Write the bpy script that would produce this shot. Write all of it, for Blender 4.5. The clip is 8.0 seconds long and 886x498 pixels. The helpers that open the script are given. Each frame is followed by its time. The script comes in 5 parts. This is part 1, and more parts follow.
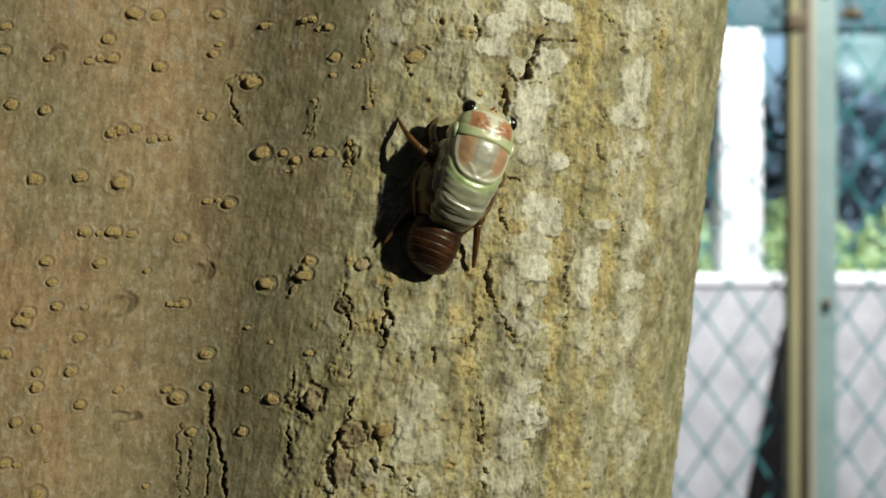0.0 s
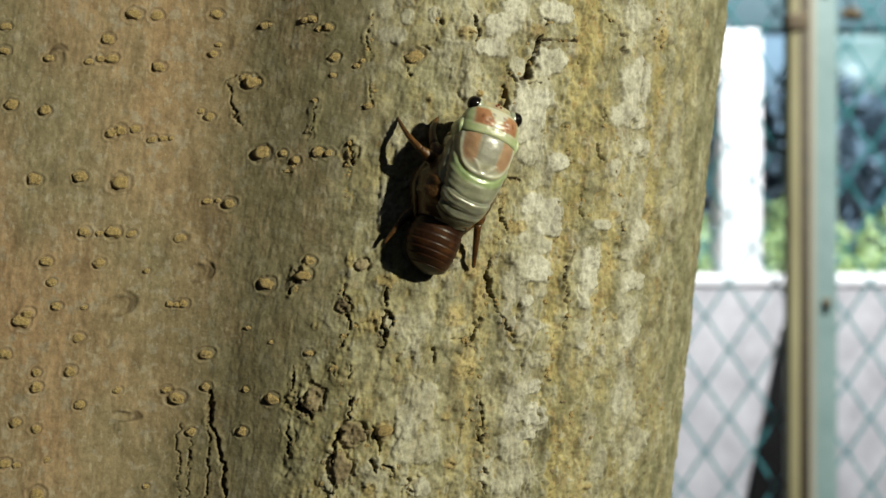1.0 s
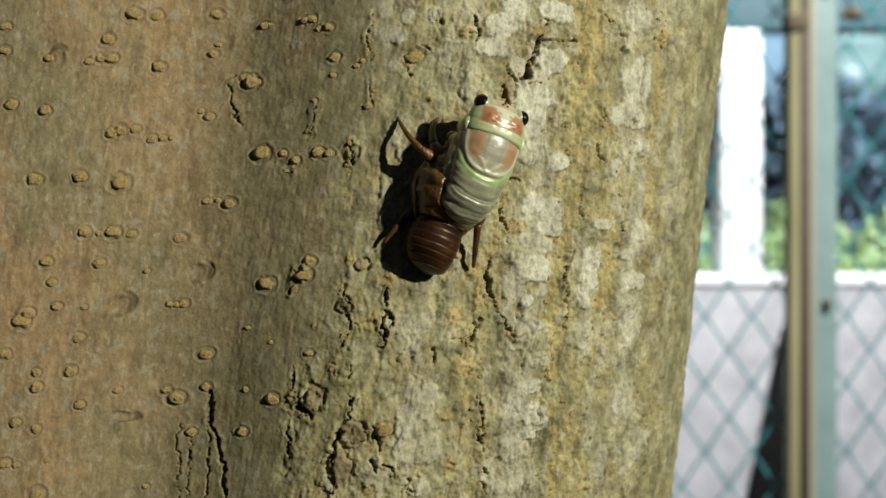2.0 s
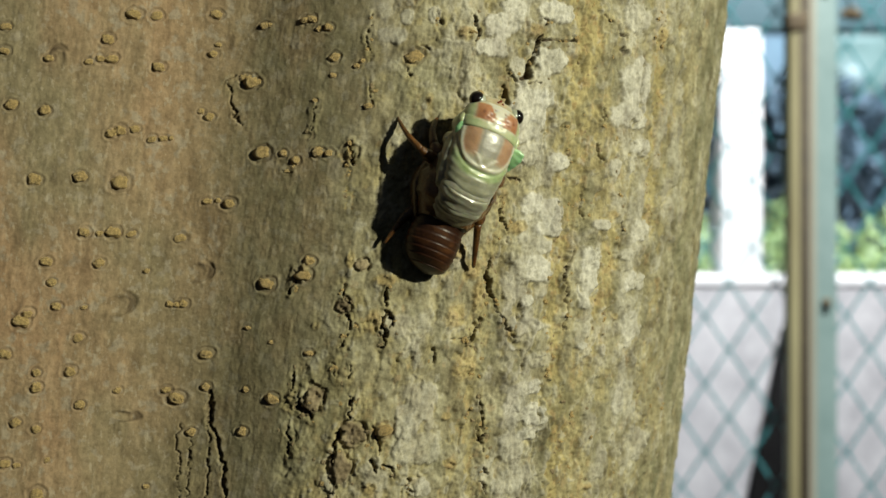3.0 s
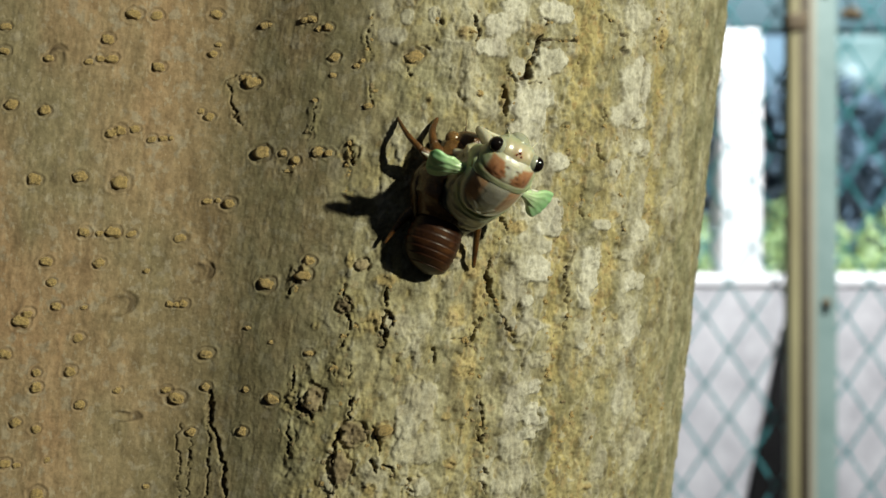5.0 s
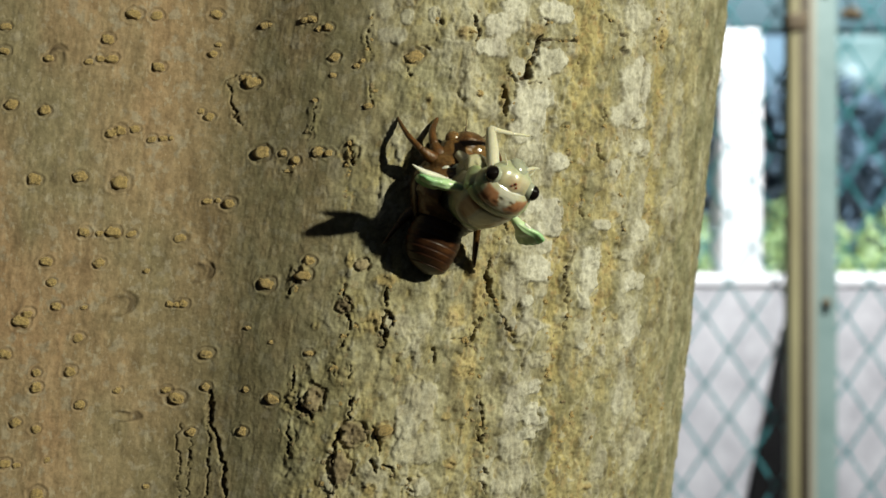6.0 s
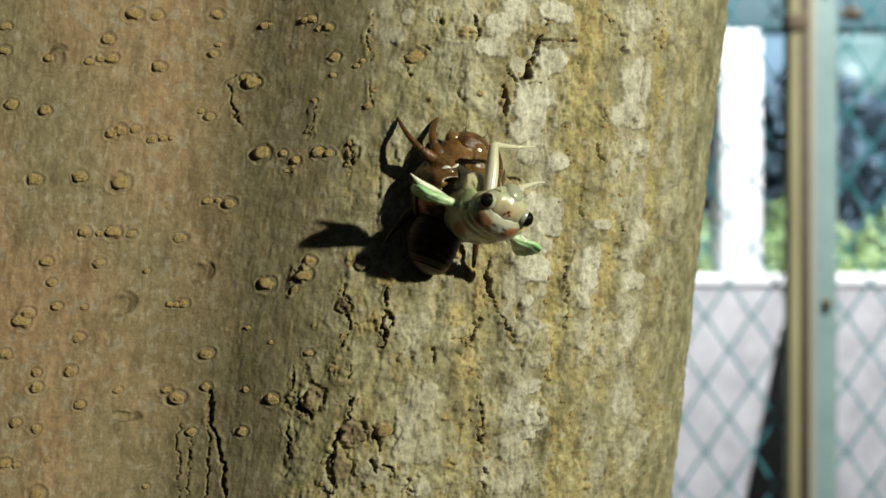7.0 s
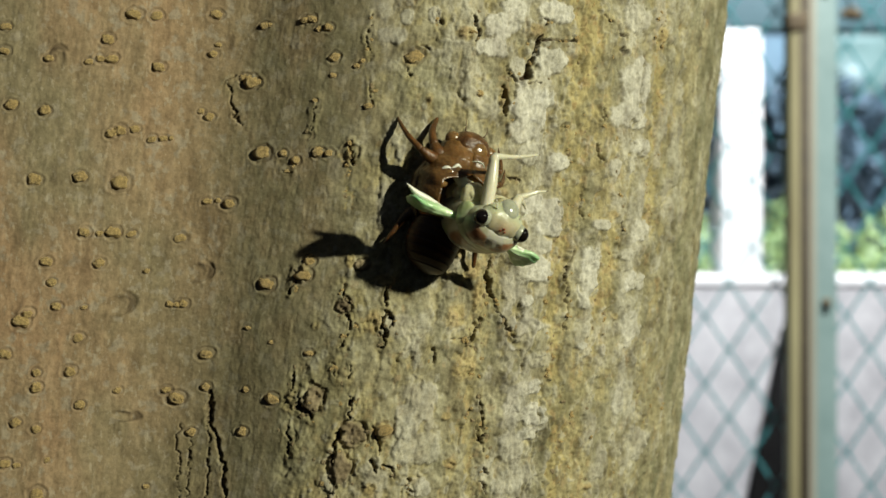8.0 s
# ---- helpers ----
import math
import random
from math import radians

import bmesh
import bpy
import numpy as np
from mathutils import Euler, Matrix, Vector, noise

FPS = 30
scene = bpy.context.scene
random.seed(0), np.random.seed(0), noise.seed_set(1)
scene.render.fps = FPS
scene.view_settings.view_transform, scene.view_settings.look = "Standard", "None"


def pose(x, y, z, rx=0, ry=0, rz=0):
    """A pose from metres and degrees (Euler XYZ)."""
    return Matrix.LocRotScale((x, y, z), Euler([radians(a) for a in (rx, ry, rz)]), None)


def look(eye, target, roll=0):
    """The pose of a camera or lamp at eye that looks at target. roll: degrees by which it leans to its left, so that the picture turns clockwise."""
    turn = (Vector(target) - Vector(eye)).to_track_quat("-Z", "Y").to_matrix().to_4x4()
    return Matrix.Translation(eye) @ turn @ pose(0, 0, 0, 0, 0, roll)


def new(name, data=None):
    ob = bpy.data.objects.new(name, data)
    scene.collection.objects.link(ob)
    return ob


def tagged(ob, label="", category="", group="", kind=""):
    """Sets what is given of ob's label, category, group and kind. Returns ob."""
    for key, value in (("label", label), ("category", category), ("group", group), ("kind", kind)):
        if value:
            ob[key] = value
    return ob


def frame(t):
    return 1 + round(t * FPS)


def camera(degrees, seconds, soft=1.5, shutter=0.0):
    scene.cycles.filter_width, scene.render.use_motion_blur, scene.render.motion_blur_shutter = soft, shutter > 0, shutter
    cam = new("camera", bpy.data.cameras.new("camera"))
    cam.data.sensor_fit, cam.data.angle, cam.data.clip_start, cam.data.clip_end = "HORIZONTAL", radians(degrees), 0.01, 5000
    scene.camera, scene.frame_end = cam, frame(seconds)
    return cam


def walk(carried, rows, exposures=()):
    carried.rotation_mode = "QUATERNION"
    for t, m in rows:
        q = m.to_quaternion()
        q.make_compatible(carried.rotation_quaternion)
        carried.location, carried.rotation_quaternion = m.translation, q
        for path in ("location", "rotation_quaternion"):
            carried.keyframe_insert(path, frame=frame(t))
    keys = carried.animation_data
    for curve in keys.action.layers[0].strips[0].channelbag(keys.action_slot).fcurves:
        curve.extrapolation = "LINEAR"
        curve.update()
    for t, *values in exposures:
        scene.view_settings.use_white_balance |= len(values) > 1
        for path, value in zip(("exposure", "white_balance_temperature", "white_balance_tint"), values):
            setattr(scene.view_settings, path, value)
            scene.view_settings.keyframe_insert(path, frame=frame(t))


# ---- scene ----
# Night-time close view of a cicada leaving its shell on a tree trunk; a fence and a garden wall stand behind.
EYE = Vector((0.0, 0.0, 1.3))
cam = camera(40, 8.0, soft=1.5)
cam.data.dof.use_dof, cam.data.dof.focus_distance, cam.data.dof.aperture_fstop = True, 0.270, 17.5
STILL = look(EYE, (0.0, 1.0, 1.3))
walk(cam, [(0.0, STILL), (8.0, STILL)], exposures=[(0.0, 0.0), (8.0, 0.0)])

# ---- light: a night sky, a hand torch beside the camera, a street lamp, an added garden fill ----
world = bpy.data.worlds.new("night")
scene.world = world
world.use_nodes = True
world.node_tree.nodes["Background"].inputs[0].default_value = (0.30, 0.36, 0.42, 1)
world.node_tree.nodes["Background"].inputs[1].default_value = 0.10


def lamp(name, kind, at, target, watts, colour, size, spread=None):
    data = bpy.data.lights.new(name, kind)
    data.energy, data.color = watts, colour
    if kind == "AREA":
        data.size = size
    else:
        data.shadow_soft_size = size
    if kind == "SPOT":
        data.spot_size, data.spot_blend = radians(spread), 0.5
    ob = new(name, data)
    ob.matrix_world = look(at, target)
    return ob


TORCH_AZ, TORCH_EL, TORCH_FAR = radians(52), radians(20), 1.0
TORCH_AIM = Vector((0.0, 0.27, 1.3))
TORCH = TORCH_AIM + TORCH_FAR * Vector((math.sin(TORCH_AZ) * math.cos(TORCH_EL), -math.cos(TORCH_AZ) * math.cos(TORCH_EL), math.sin(TORCH_EL)))
lamp("torch", "SPOT", TORCH, TORCH_AIM, 55.0, (0.98, 0.97, 0.74), 0.014, 36)
lamp("street_lamp_light", "SPOT", (1.3, 0.1, 4.6), (0.9, 3.1, 1.2), 2350, (0.96, 0.98, 1.0), 0.12, 56)
# unseen fill spot, added to brighten the trees, hedge and fascia
lamp("garden_fill_light", "SPOT", (3.6, 4.0, 5.5), (1.6, 7.2, 1.6), 4000, (0.74, 0.88, 1.0), 0.15, 95)


# ---- materials ----
def material(name):
    m = bpy.data.materials.new(name)
    m.use_nodes = True
    nt = m.node_tree
    return m, nt, nt.nodes["Principled BSDF"]


def node(nt, kind, **values):
    n = nt.nodes.new(kind)
    for key, value in values.items():
        if key in n.inputs:
            n.inputs[key].default_value = value
    return n


def coords(nt, scale=(1, 1, 1)):
    tc = nt.nodes.new("ShaderNodeTexCoord")
    mp = nt.nodes.new("ShaderNodeMapping")
    mp.inputs["Scale"].default_value = scale
    nt.links.new(tc.outputs["Object"], mp.inputs["Vector"])
    return mp.outputs["Vector"]


def noise_out(nt, vec, scale, detail=4.0, rough=0.6):
    n = node(nt, "ShaderNodeTexNoise", Scale=scale, Detail=detail, Roughness=rough)
    nt.links.new(vec, n.inputs["Vector"])
    return n.outputs["Fac"]


def ramp(nt, fac, *stops):
    r = nt.nodes.new("ShaderNodeValToRGB")
    e = r.color_ramp.elements
    while len(e) < len(stops):
        e.new(0.5)
    for el, (pos, col) in zip(e, stops):
        el.position = pos
        el.color = (*col, 1) if len(col) == 3 else col
    nt.links.new(fac, r.inputs["Fac"])
    return r.outputs["Color"]


def mix(nt, fac, a, b, blend="MIX"):
    n = nt.nodes.new("ShaderNodeMix")
    n.data_type, n.blend_type = "RGBA", blend
    for value, slot in ((fac, 0), (a, 6), (b, 7)):
        if isinstance(value, (int, float)):
            n.inputs[slot].default_value = value
        elif isinstance(value, tuple):
            n.inputs[slot].default_value = (*value, 1)
        else:
            nt.links.new(value, n.inputs[slot])
    return n.outputs[2]


def attribute(nt, name):
    n = nt.nodes.new("ShaderNodeAttribute")
    n.attribute_name = name
    return n.outputs["Fac"]


def bump(nt, bsdf, height, strength, distance):
    b = node(nt, "ShaderNodeBump", Strength=strength, Distance=distance)
    nt.links.new(height, b.inputs["Height"])
    nt.links.new(b.outputs["Normal"], bsdf.inputs["Normal"])


def surface(name, low, high, scale, rough=0.6, relief=0.3, depth=0.001, metal=0.0, detail=5.0, stretch=(1, 1, 1), coat=0.0, sss=0.0, sss_r=(1, 0.6, 0.4), sss_scale=0.002, trans=0.0):
    """A plain varied surface: two tones mixed by noise at two scales, with fine relief."""
    m, nt, b = material(name)
    v = coords(nt, stretch)
    coarse = noise_out(nt, v, scale, detail)
    fine = noise_out(nt, v, scale * 6.3, 3.0)
    both = mix(nt, 0.35, coarse, fine)
    nt.links.new(ramp(nt, both, (0.32, low), (0.66, high)), b.inputs["Base Color"])
    b.inputs["Roughness"].default_value = rough
    b.inputs["Metallic"].default_value = metal
    b.inputs["Coat Weight"].default_value = coat
    b.inputs["Coat Roughness"].default_value = 0.08
    if sss:
        b.inputs["Subsurface Weight"].default_value = sss
        b.inputs["Subsurface Radius"].default_value = sss_r
        b.inputs["Subsurface Scale"].default_value = sss_scale
    b.inputs["Transmission Weight"].default_value = trans
    if relief:
        bump(nt, b, fine, relief, depth)
    return m


def bark_material():
    m, nt, b = material("bark")
    v = coords(nt)
    streak = mix(nt, 0.5, noise_out(nt, coords(nt, (1, 1, 0.22)), 420, 5, 0.65), noise_out(nt, coords(nt, (1, 1, 0.7)), 330, 5, 0.65))
    fine = noise_out(nt, v, 1500, 5, 0.7)
    mid = noise_out(nt, v, 190, 5, 0.6)
    broad = noise_out(nt, coords(nt, (1, 1, 0.35)), 38, 4, 0.55)
    rough_bark = ramp(nt, mid, (0.34, (0.14, 0.120, 0.070)), (0.5, (0.262, 0.236, 0.145)), (0.66, (0.385, 0.358, 0.24)))
    smooth_bark = ramp(nt, streak, (0.36, (0.15, 0.112, 0.064)), (0.5, (0.262, 0.203, 0.119)), (0.64, (0.40, 0.318, 0.205)))
    pink = ramp(nt, broad, (0.42, (0.225, 0.20, 0.122)), (0.58, (0.36, 0.225, 0.13)))
    olive = ramp(nt, broad, (0.42, (0.17, 0.145, 0.083)), (0.58, (0.25, 0.187, 0.107)))
    smooth_bark = mix(nt, 0.55, smooth_bark, mix(nt, attribute(nt, "ruddy"), olive, pink))
    blotch = ramp(nt, noise_out(nt, v, 300, 3, 0.5), (0.56, (0, 0, 0)), (0.64, (1, 1, 1)))
    smooth_bark = mix(nt, mix(nt, 0.55, (0.0, 0.0, 0.0), blotch), smooth_bark, (0.34, 0.30, 0.23))
    flecks = ramp(nt, noise_out(nt, coords(nt, (1, 1, 0.6)), 760, 3, 0.6), (0.58, (0, 0, 0)), (0.66, (1, 1, 1)))
    smooth_bark = mix(nt, mix(nt, 0.5, (0.0, 0.0, 0.0), flecks), smooth_bark, (0.40, 0.35, 0.26))
    dark = ramp(nt, noise_out(nt, coords(nt, (1, 1, 0.5)), 240, 4, 0.6), (0.34, (0.62, 0.6, 0.58)), (0.46, (1, 1, 1)))
    smooth_bark = mix(nt, 0.65, smooth_bark, dark, "MULTIPLY")
    col = mix(nt, attribute(nt, "smooth"), rough_bark, smooth_bark)
    ochre = ramp(nt, mid, (0.3, (0.24, 0.20, 0.088)), (0.7, (0.48, 0.405, 0.195)))
    col = mix(nt, attribute(nt, "ochre"), col, ochre)
    rust = ramp(nt, fine, (0.3, (0.30, 0.165, 0.07)), (0.7, (0.46, 0.28, 0.125)))
    col = mix(nt, attribute(nt, "rust"), col, rust)
    lich = ramp(nt, mix(nt, 0.5, mid, fine), (0.3, (0.38, 0.362, 0.28)), (0.5, (0.54, 0.522, 0.445)), (0.7, (0.66, 0.645, 0.585)))
    ashen = ramp(nt, noise_out(nt, coords(nt, (1, 1, 0.4)), 95, 4, 0.6), (0.48, (0, 0, 0)), (0.6, (1, 1, 1)))
    lich = mix(nt, mix(nt, 0.7, (0.0, 0.0, 0.0), ashen), lich, ramp(nt, mid, (0.3, (0.30, 0.28, 0.235)), (0.7, (0.50, 0.47, 0.425))))
    col = mix(nt, attribute(nt, "lichen"), col, lich)
    # grey-olive tone; it also carries painted shade at the edge and lobe valley
    olive_shade = ramp(nt, mid, (0.3, (0.115, 0.112, 0.06)), (0.7, (0.25, 0.24, 0.15)))
    col = mix(nt, attribute(nt, "olive_shade"), col, olive_shade)
    scab_shade = ramp(nt, mid, (0.34, (0.085, 0.058, 0.036)), (0.5, (0.19, 0.145, 0.09)), (0.66, (0.34, 0.27, 0.165)))
    col = mix(nt, attribute(nt, "scab_shade"), col, scab_shade)
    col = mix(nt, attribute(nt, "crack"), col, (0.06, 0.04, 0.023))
    speck = ramp(nt, fine, (0.36, (0.74, 0.72, 0.68)), (0.5, (1, 1, 1)))
    col = mix(nt, 0.4, col, speck, "MULTIPLY")
    mottle = ramp(nt, noise_out(nt, v, 640, 4, 0.65), (0.36, (0.76, 0.75, 0.71)), (0.5, (0.98, 0.98, 0.98)), (0.64, (1.14, 1.13, 1.10)))
    col = mix(nt, 0.75, col, mottle, "MULTIPLY")
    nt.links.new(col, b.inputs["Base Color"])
    b.inputs["Roughness"].default_value = 0.85
    b.inputs["Specular IOR Level"].default_value = 0.25
    bump(nt, b, mix(nt, 0.5, fine, streak), 0.5, 0.0006)
    return m


BARK = bark_material()
TEAL = surface("teal_paint", (0.125, 0.185, 0.165), (0.175, 0.24, 0.215), 9, 0.45, 0.15, 0.0006)


# ---- the trunk: two grown-together lobes, leaning a little, in a chart of s (round) and z (up) in millimetres ----
LOBES = ((-0.030, 0.374, 0.1065), (-0.1226, 0.4155, 0.160), (-0.09, 0.52, 0.16))
CORE, LEAN = (-0.08, 0.43), 0.116


def outline(count=6000):
    """Plan of the trunk at eye height: points, outward normals and the way round in metres, from the cicada's place on."""
    th = np.linspace(0, 2 * np.pi, count, endpoint=False) - np.pi / 2
    ray = np.stack([np.cos(th), np.sin(th)], 1)
    lo, hi = np.full(count, 0.02), np.full(count, 0.6)

    def sdf(p):
        d = [np.hypot(p[:, 0] - x, p[:, 1] - y) - r for x, y, r in LOBES]
        out = d[0]
        for e in d[1:]:
            h = np.clip(0.5 + 0.5 * (e - out) / 0.007, 0, 1)
            out = e * (1 - h) + out * h - 0.007 * h * (1 - h)
        return out
    for _ in range(40):
        mid = (lo + hi) / 2
        inside = sdf(np.array(CORE) + ray * mid[:, None]) < 0
        lo, hi = np.where(inside, mid, lo), np.where(inside, hi, mid)
    p = np.array(CORE) + ray * lo[:, None]
    tan = np.roll(p, -1, 0) - np.roll(p, 1, 0)
    tan /= np.linalg.norm(tan, axis=1)[:, None]
    nor = np.stack([tan[:, 1], -tan[:, 0]], 1)
    step = np.linalg.norm(np.roll(p, -1, 0) - p, axis=1)
    way = np.concatenate([[0], np.cumsum(step)])
    front = np.where(p[:, 1] < 0.40)[0]
    start = front[np.argmin(np.abs(p[front, 0] - 0.002))]
    total = way[-1]
    s = (way[:-1] - way[start] + total / 2) % total - total / 2
    order = np.argsort(s)
    return s[order], p[order], nor[order], total


RING_S, RING_P, RING_N, RING_LEN = outline()


def swell(s):
    """A broad low bulge of the front lobe beside the cicada, in millimetres."""
    t = np.clip(np.asarray(s, float) / 45, 0, 1)
    return 6.3 * (np.exp(-((np.asarray(s, float) + 12) / 28) ** 2) - 0.90) * (1 - t * t * (3 - 2 * t))


def on_trunk(s, z, out=0.0):
    """World place on the smooth trunk: s, z and out in millimetres from the cicada's place at eye height."""
    s, z, out = (np.asarray(v, float) * 0.001 for v in (s, z, out + swell(s)))
    x, y = np.interp(s, RING_S, RING_P[:, 0]), np.interp(s, RING_S, RING_P[:, 1])
    nx, ny = np.interp(s, RING_S, RING_N[:, 0]), np.interp(s, RING_S, RING_N[:, 1])
    return np.stack([x + LEAN * z + nx * out, y + ny * out, 1.3 + z], -1)


def hashed(ix, iy, seed):
    n = (ix.astype(np.int64) * 374761393 + iy.astype(np.int64) * 668265263 + seed * 974634777) & 0xFFFFFFFF
    n = ((n ^ (n >> 13)) * 1274126177) & 0xFFFFFFFF
    n = ((n ^ (n >> 16)) * 2246822519) & 0xFFFFFFFF
    return ((n ^ (n >> 15)) & 0xFFFFFF) / float(0x1000000)


def grain(x, y, seed=0):
    """Smooth value noise, -1 to 1."""
    ix, iy = np.floor(x), np.floor(y)
    fx, fy = x - ix, y - iy
    fx, fy = fx * fx * fx * (fx * (fx * 6 - 15) + 10), fy * fy * fy * (fy * (fy * 6 - 15) + 10)
    a, b = hashed(ix, iy, seed), hashed(ix + 1, iy, seed)
    c, d = hashed(ix, iy + 1, seed), hashed(ix + 1, iy + 1, seed)
    return 2 * ((a * (1 - fx) + b * fx) * (1 - fy) + (c * (1 - fx) + d * fx) * fy) - 1


def layered(x, y, seed=0, octaves=4, gain=0.5):
    out, amp, tot = 0.0, 1.0, 0.0
    for k in range(octaves):
        out = out + amp * grain(x * 2 ** k + 17.3 * k, y * 2 ** k - 9.1 * k, seed + k)
        tot += amp
        amp *= gain
    return out / tot


def flakes(x, y, seed):
    """Cells: distance to the border between two cells, and a random value of the cell."""
    ix, iy = np.floor(x), np.floor(y)
    f1, f2, val = np.full(x.shape, 9.0), np.full(x.shape, 9.0), np.zeros(x.shape)
    for dx in (-1, 0, 1):
        for dy in (-1, 0, 1):
            cx, cy = ix + dx, iy + dy
            d = np.hypot(cx + hashed(cx, cy, seed) - x, cy + hashed(cx, cy, seed + 7) - y)
            near = d < f1
            f2 = np.where(near, f1, np.minimum(f2, d))
            val = np.where(near, hashed(cx, cy, seed + 13), val)
            f1 = np.where(near, d, f1)
    return f2 - f1, val


def ease(lo, hi, v):
    t = np.clip((v - lo) / (hi - lo), 0, 1)
    return t * t * (3 - 2 * t)


def line_gap(S, Z, points, wobble=0.5, seed=3):
    """Distance in millimetres to a wandering line, and how far along it, 0 to 1."""
    Sw = S + wobble * grain(S / 3.1, Z / 3.3, seed) + 0.6 * wobble * grain(S / 1.2, Z / 1.1, seed + 1) + 0.5 * wobble * grain(S / 0.55, Z / 0.55, seed + 4)
    Zw = Z + wobble * grain(S / 2.2 + 40, Z / 2.0, seed + 2)
    best, along = np.full(S.shape, 99.0), np.zeros(S.shape)
    n = len(points) - 1
    for k in range(n):
        (ax, ay), (bx, by) = points[k], points[k + 1]
        vx, vy = bx - ax, by - ay
        t = np.clip(((Sw - ax) * vx + (Zw - ay) * vy) / (vx * vx + vy * vy + 1e-9), 0, 1)
        d = np.hypot(Sw - ax - t * vx, Zw - ay - t * vy)
        along = np.where(d < best, (k + t) / n, along)
        best = np.minimum(best, d)
    return best, along


PALE_TOP = ((18.0, 33.0, 5.8, 5.2, 1), (20.8, 43.2, 5.0, 3.2, 1), (5.5, 51.0, 4.4, 3.2, 0.9), (9.0, 54.5, 3.8, 2.5, 0.8), (21.2, 55.0, 4.7, 2.8, 0.9), (4.8, 45.5, 4.1, 2.2, 0.8), (12.0, 41.8, 2.2, 2.5, 0.6), (-10.2, 52.0, 1.5, 1.8, 0.55), (-16.2, 51.2, 1.5, 1.6, 0.5), (-19.5, 47.2, 3.0, 1.9, 0.5), (-21.5, 52.2, 2.0, 3.0, 0.4), (47.0, 41.0, 6.0, 5.2, 0.85), (45.5, 32.2, 6.7, 3.2, 0.8), (44.0, 56.2, 4.1, 4.2, 0.6), (50.2, 24.8, 4.1, 2.2, 0.8), (42.5, 19.2, 2.2, 2.2, 0.7), (16.0, 27.2, 4.1, 3.5, 0.8), (25.8, 20.5, 2.9, 2.1, 0.95))
PALE_MID = ((18.0, 22.0, 3.5, 3.0, 0.6), (20.0, 10.8, 2.9, 3.0, 0.95), (24.8, 9.0, 3.0, 3.2, 0.95), (24.8, 4.8, 3.5, 1.8, 0.9), (24.8, 0.5, 2.3, 1.8, 0.7), (23.5, -4.8, 4.2, 3.1, 1), (21.5, -12.0, 2.0, 1.5, 0.95), (16.8, -8.2, 2.6, 3.8, 0.55), (21.5, -17.2, 4.7, 2.8, 0.65), (19.5, -22.5, 2.0, 1.4, 0.9), (37.8, -4.0, 3.3, 4.8, 1), (37.2, -11.2, 2.4, 3.2, 0.8), (38.5, -23.0, 2.0, 1.1, 0.8), (45.5, -24.5, 1.2, 1.5, 0.6), (40.0, 5.8, 2.6, 1.1, 0.8), (53.5, 4.5, 3.8, 2.8, 0.75), (53.8, -7.8, 3.8, 2.8, 0.9))
PALE_LOW = ((55.2, -18.8, 4.0, 5.2, 0.7), (50.0, -1.5, 2.8, 1.5, 0.6), (26.5, -38.5, 4.2, 3.1, 1), (21.5, -37.0, 2.9, 4.5, 0.7), (26.5, -32.2, 2.0, 1.8, 0.9), (22.0, -32.8, 3.5, 1.8, 0.6), (26.0, -43.0, 3.2, 1.8, 0.8), (21.8, -46.0, 3.3, 3.5, 0.6), (23.2, -54.0, 5.3, 3.2, 0.55), (54.0, -36.5, 3.0, 3.8, 0.7), (67.0, -49.2, 5.6, 3.8, 0.5), (-3.0, -34.2, 3.5, 5.0, 0.5), (-2.5, -45.2, 5.8, 3.5, 0.45), (-1.5, -53.2, 3.8, 2.5, 0.6), (-6.2, -38.2, 2.6, 3.8, 0.5), (27.5, -26.2, 3.8, 2.2, 0.4), (67.2, 24.8, 2.7, 3.8, 0.4), (65.2, 13.0, 2.5, 5.0, 0.35))
STRIPS = (
    (5.5, 0.62, ((13.5, 57.2), (16.0, 44.5), (18.5, 27.5), (20.2, 14.5), (21.8, 2.8))),
    (5.5, 0.62, ((20.8, -1.2), (19.2, -7.8), (20.8, -18.2), (23.0, -28.8), (24.8, -42.0), (23.8, -57.8))),
    (5.4, 0.5, ((43.2, 60.0), (46.8, 40.0), (47.2, 26.2), (45.8, 16.5), (50.5, 3.0))),
    (5.5, 0.5, ((52.2, 0.2), (53.8, -8.2), (55.5, -22.2), (54.5, -36.2), (61.5, -51.0))),
    (3.8, 0.5, ((36.0, 1.5), (38.2, -18.8))),
    (4.2, 0.45, ((-4.0, -31.2), (-1.8, -55.5))),
    (3.5, 0.35, ((-20.5, 55.0), (-19.0, 41.2))),
    (5.5, 0.4, ((-4.0, 55.5), (-2.8, 39.2))),
    (4.7, 0.4, ((60.8, 62.5), (68.0, 27.5), (68.8, 6.0))),
)
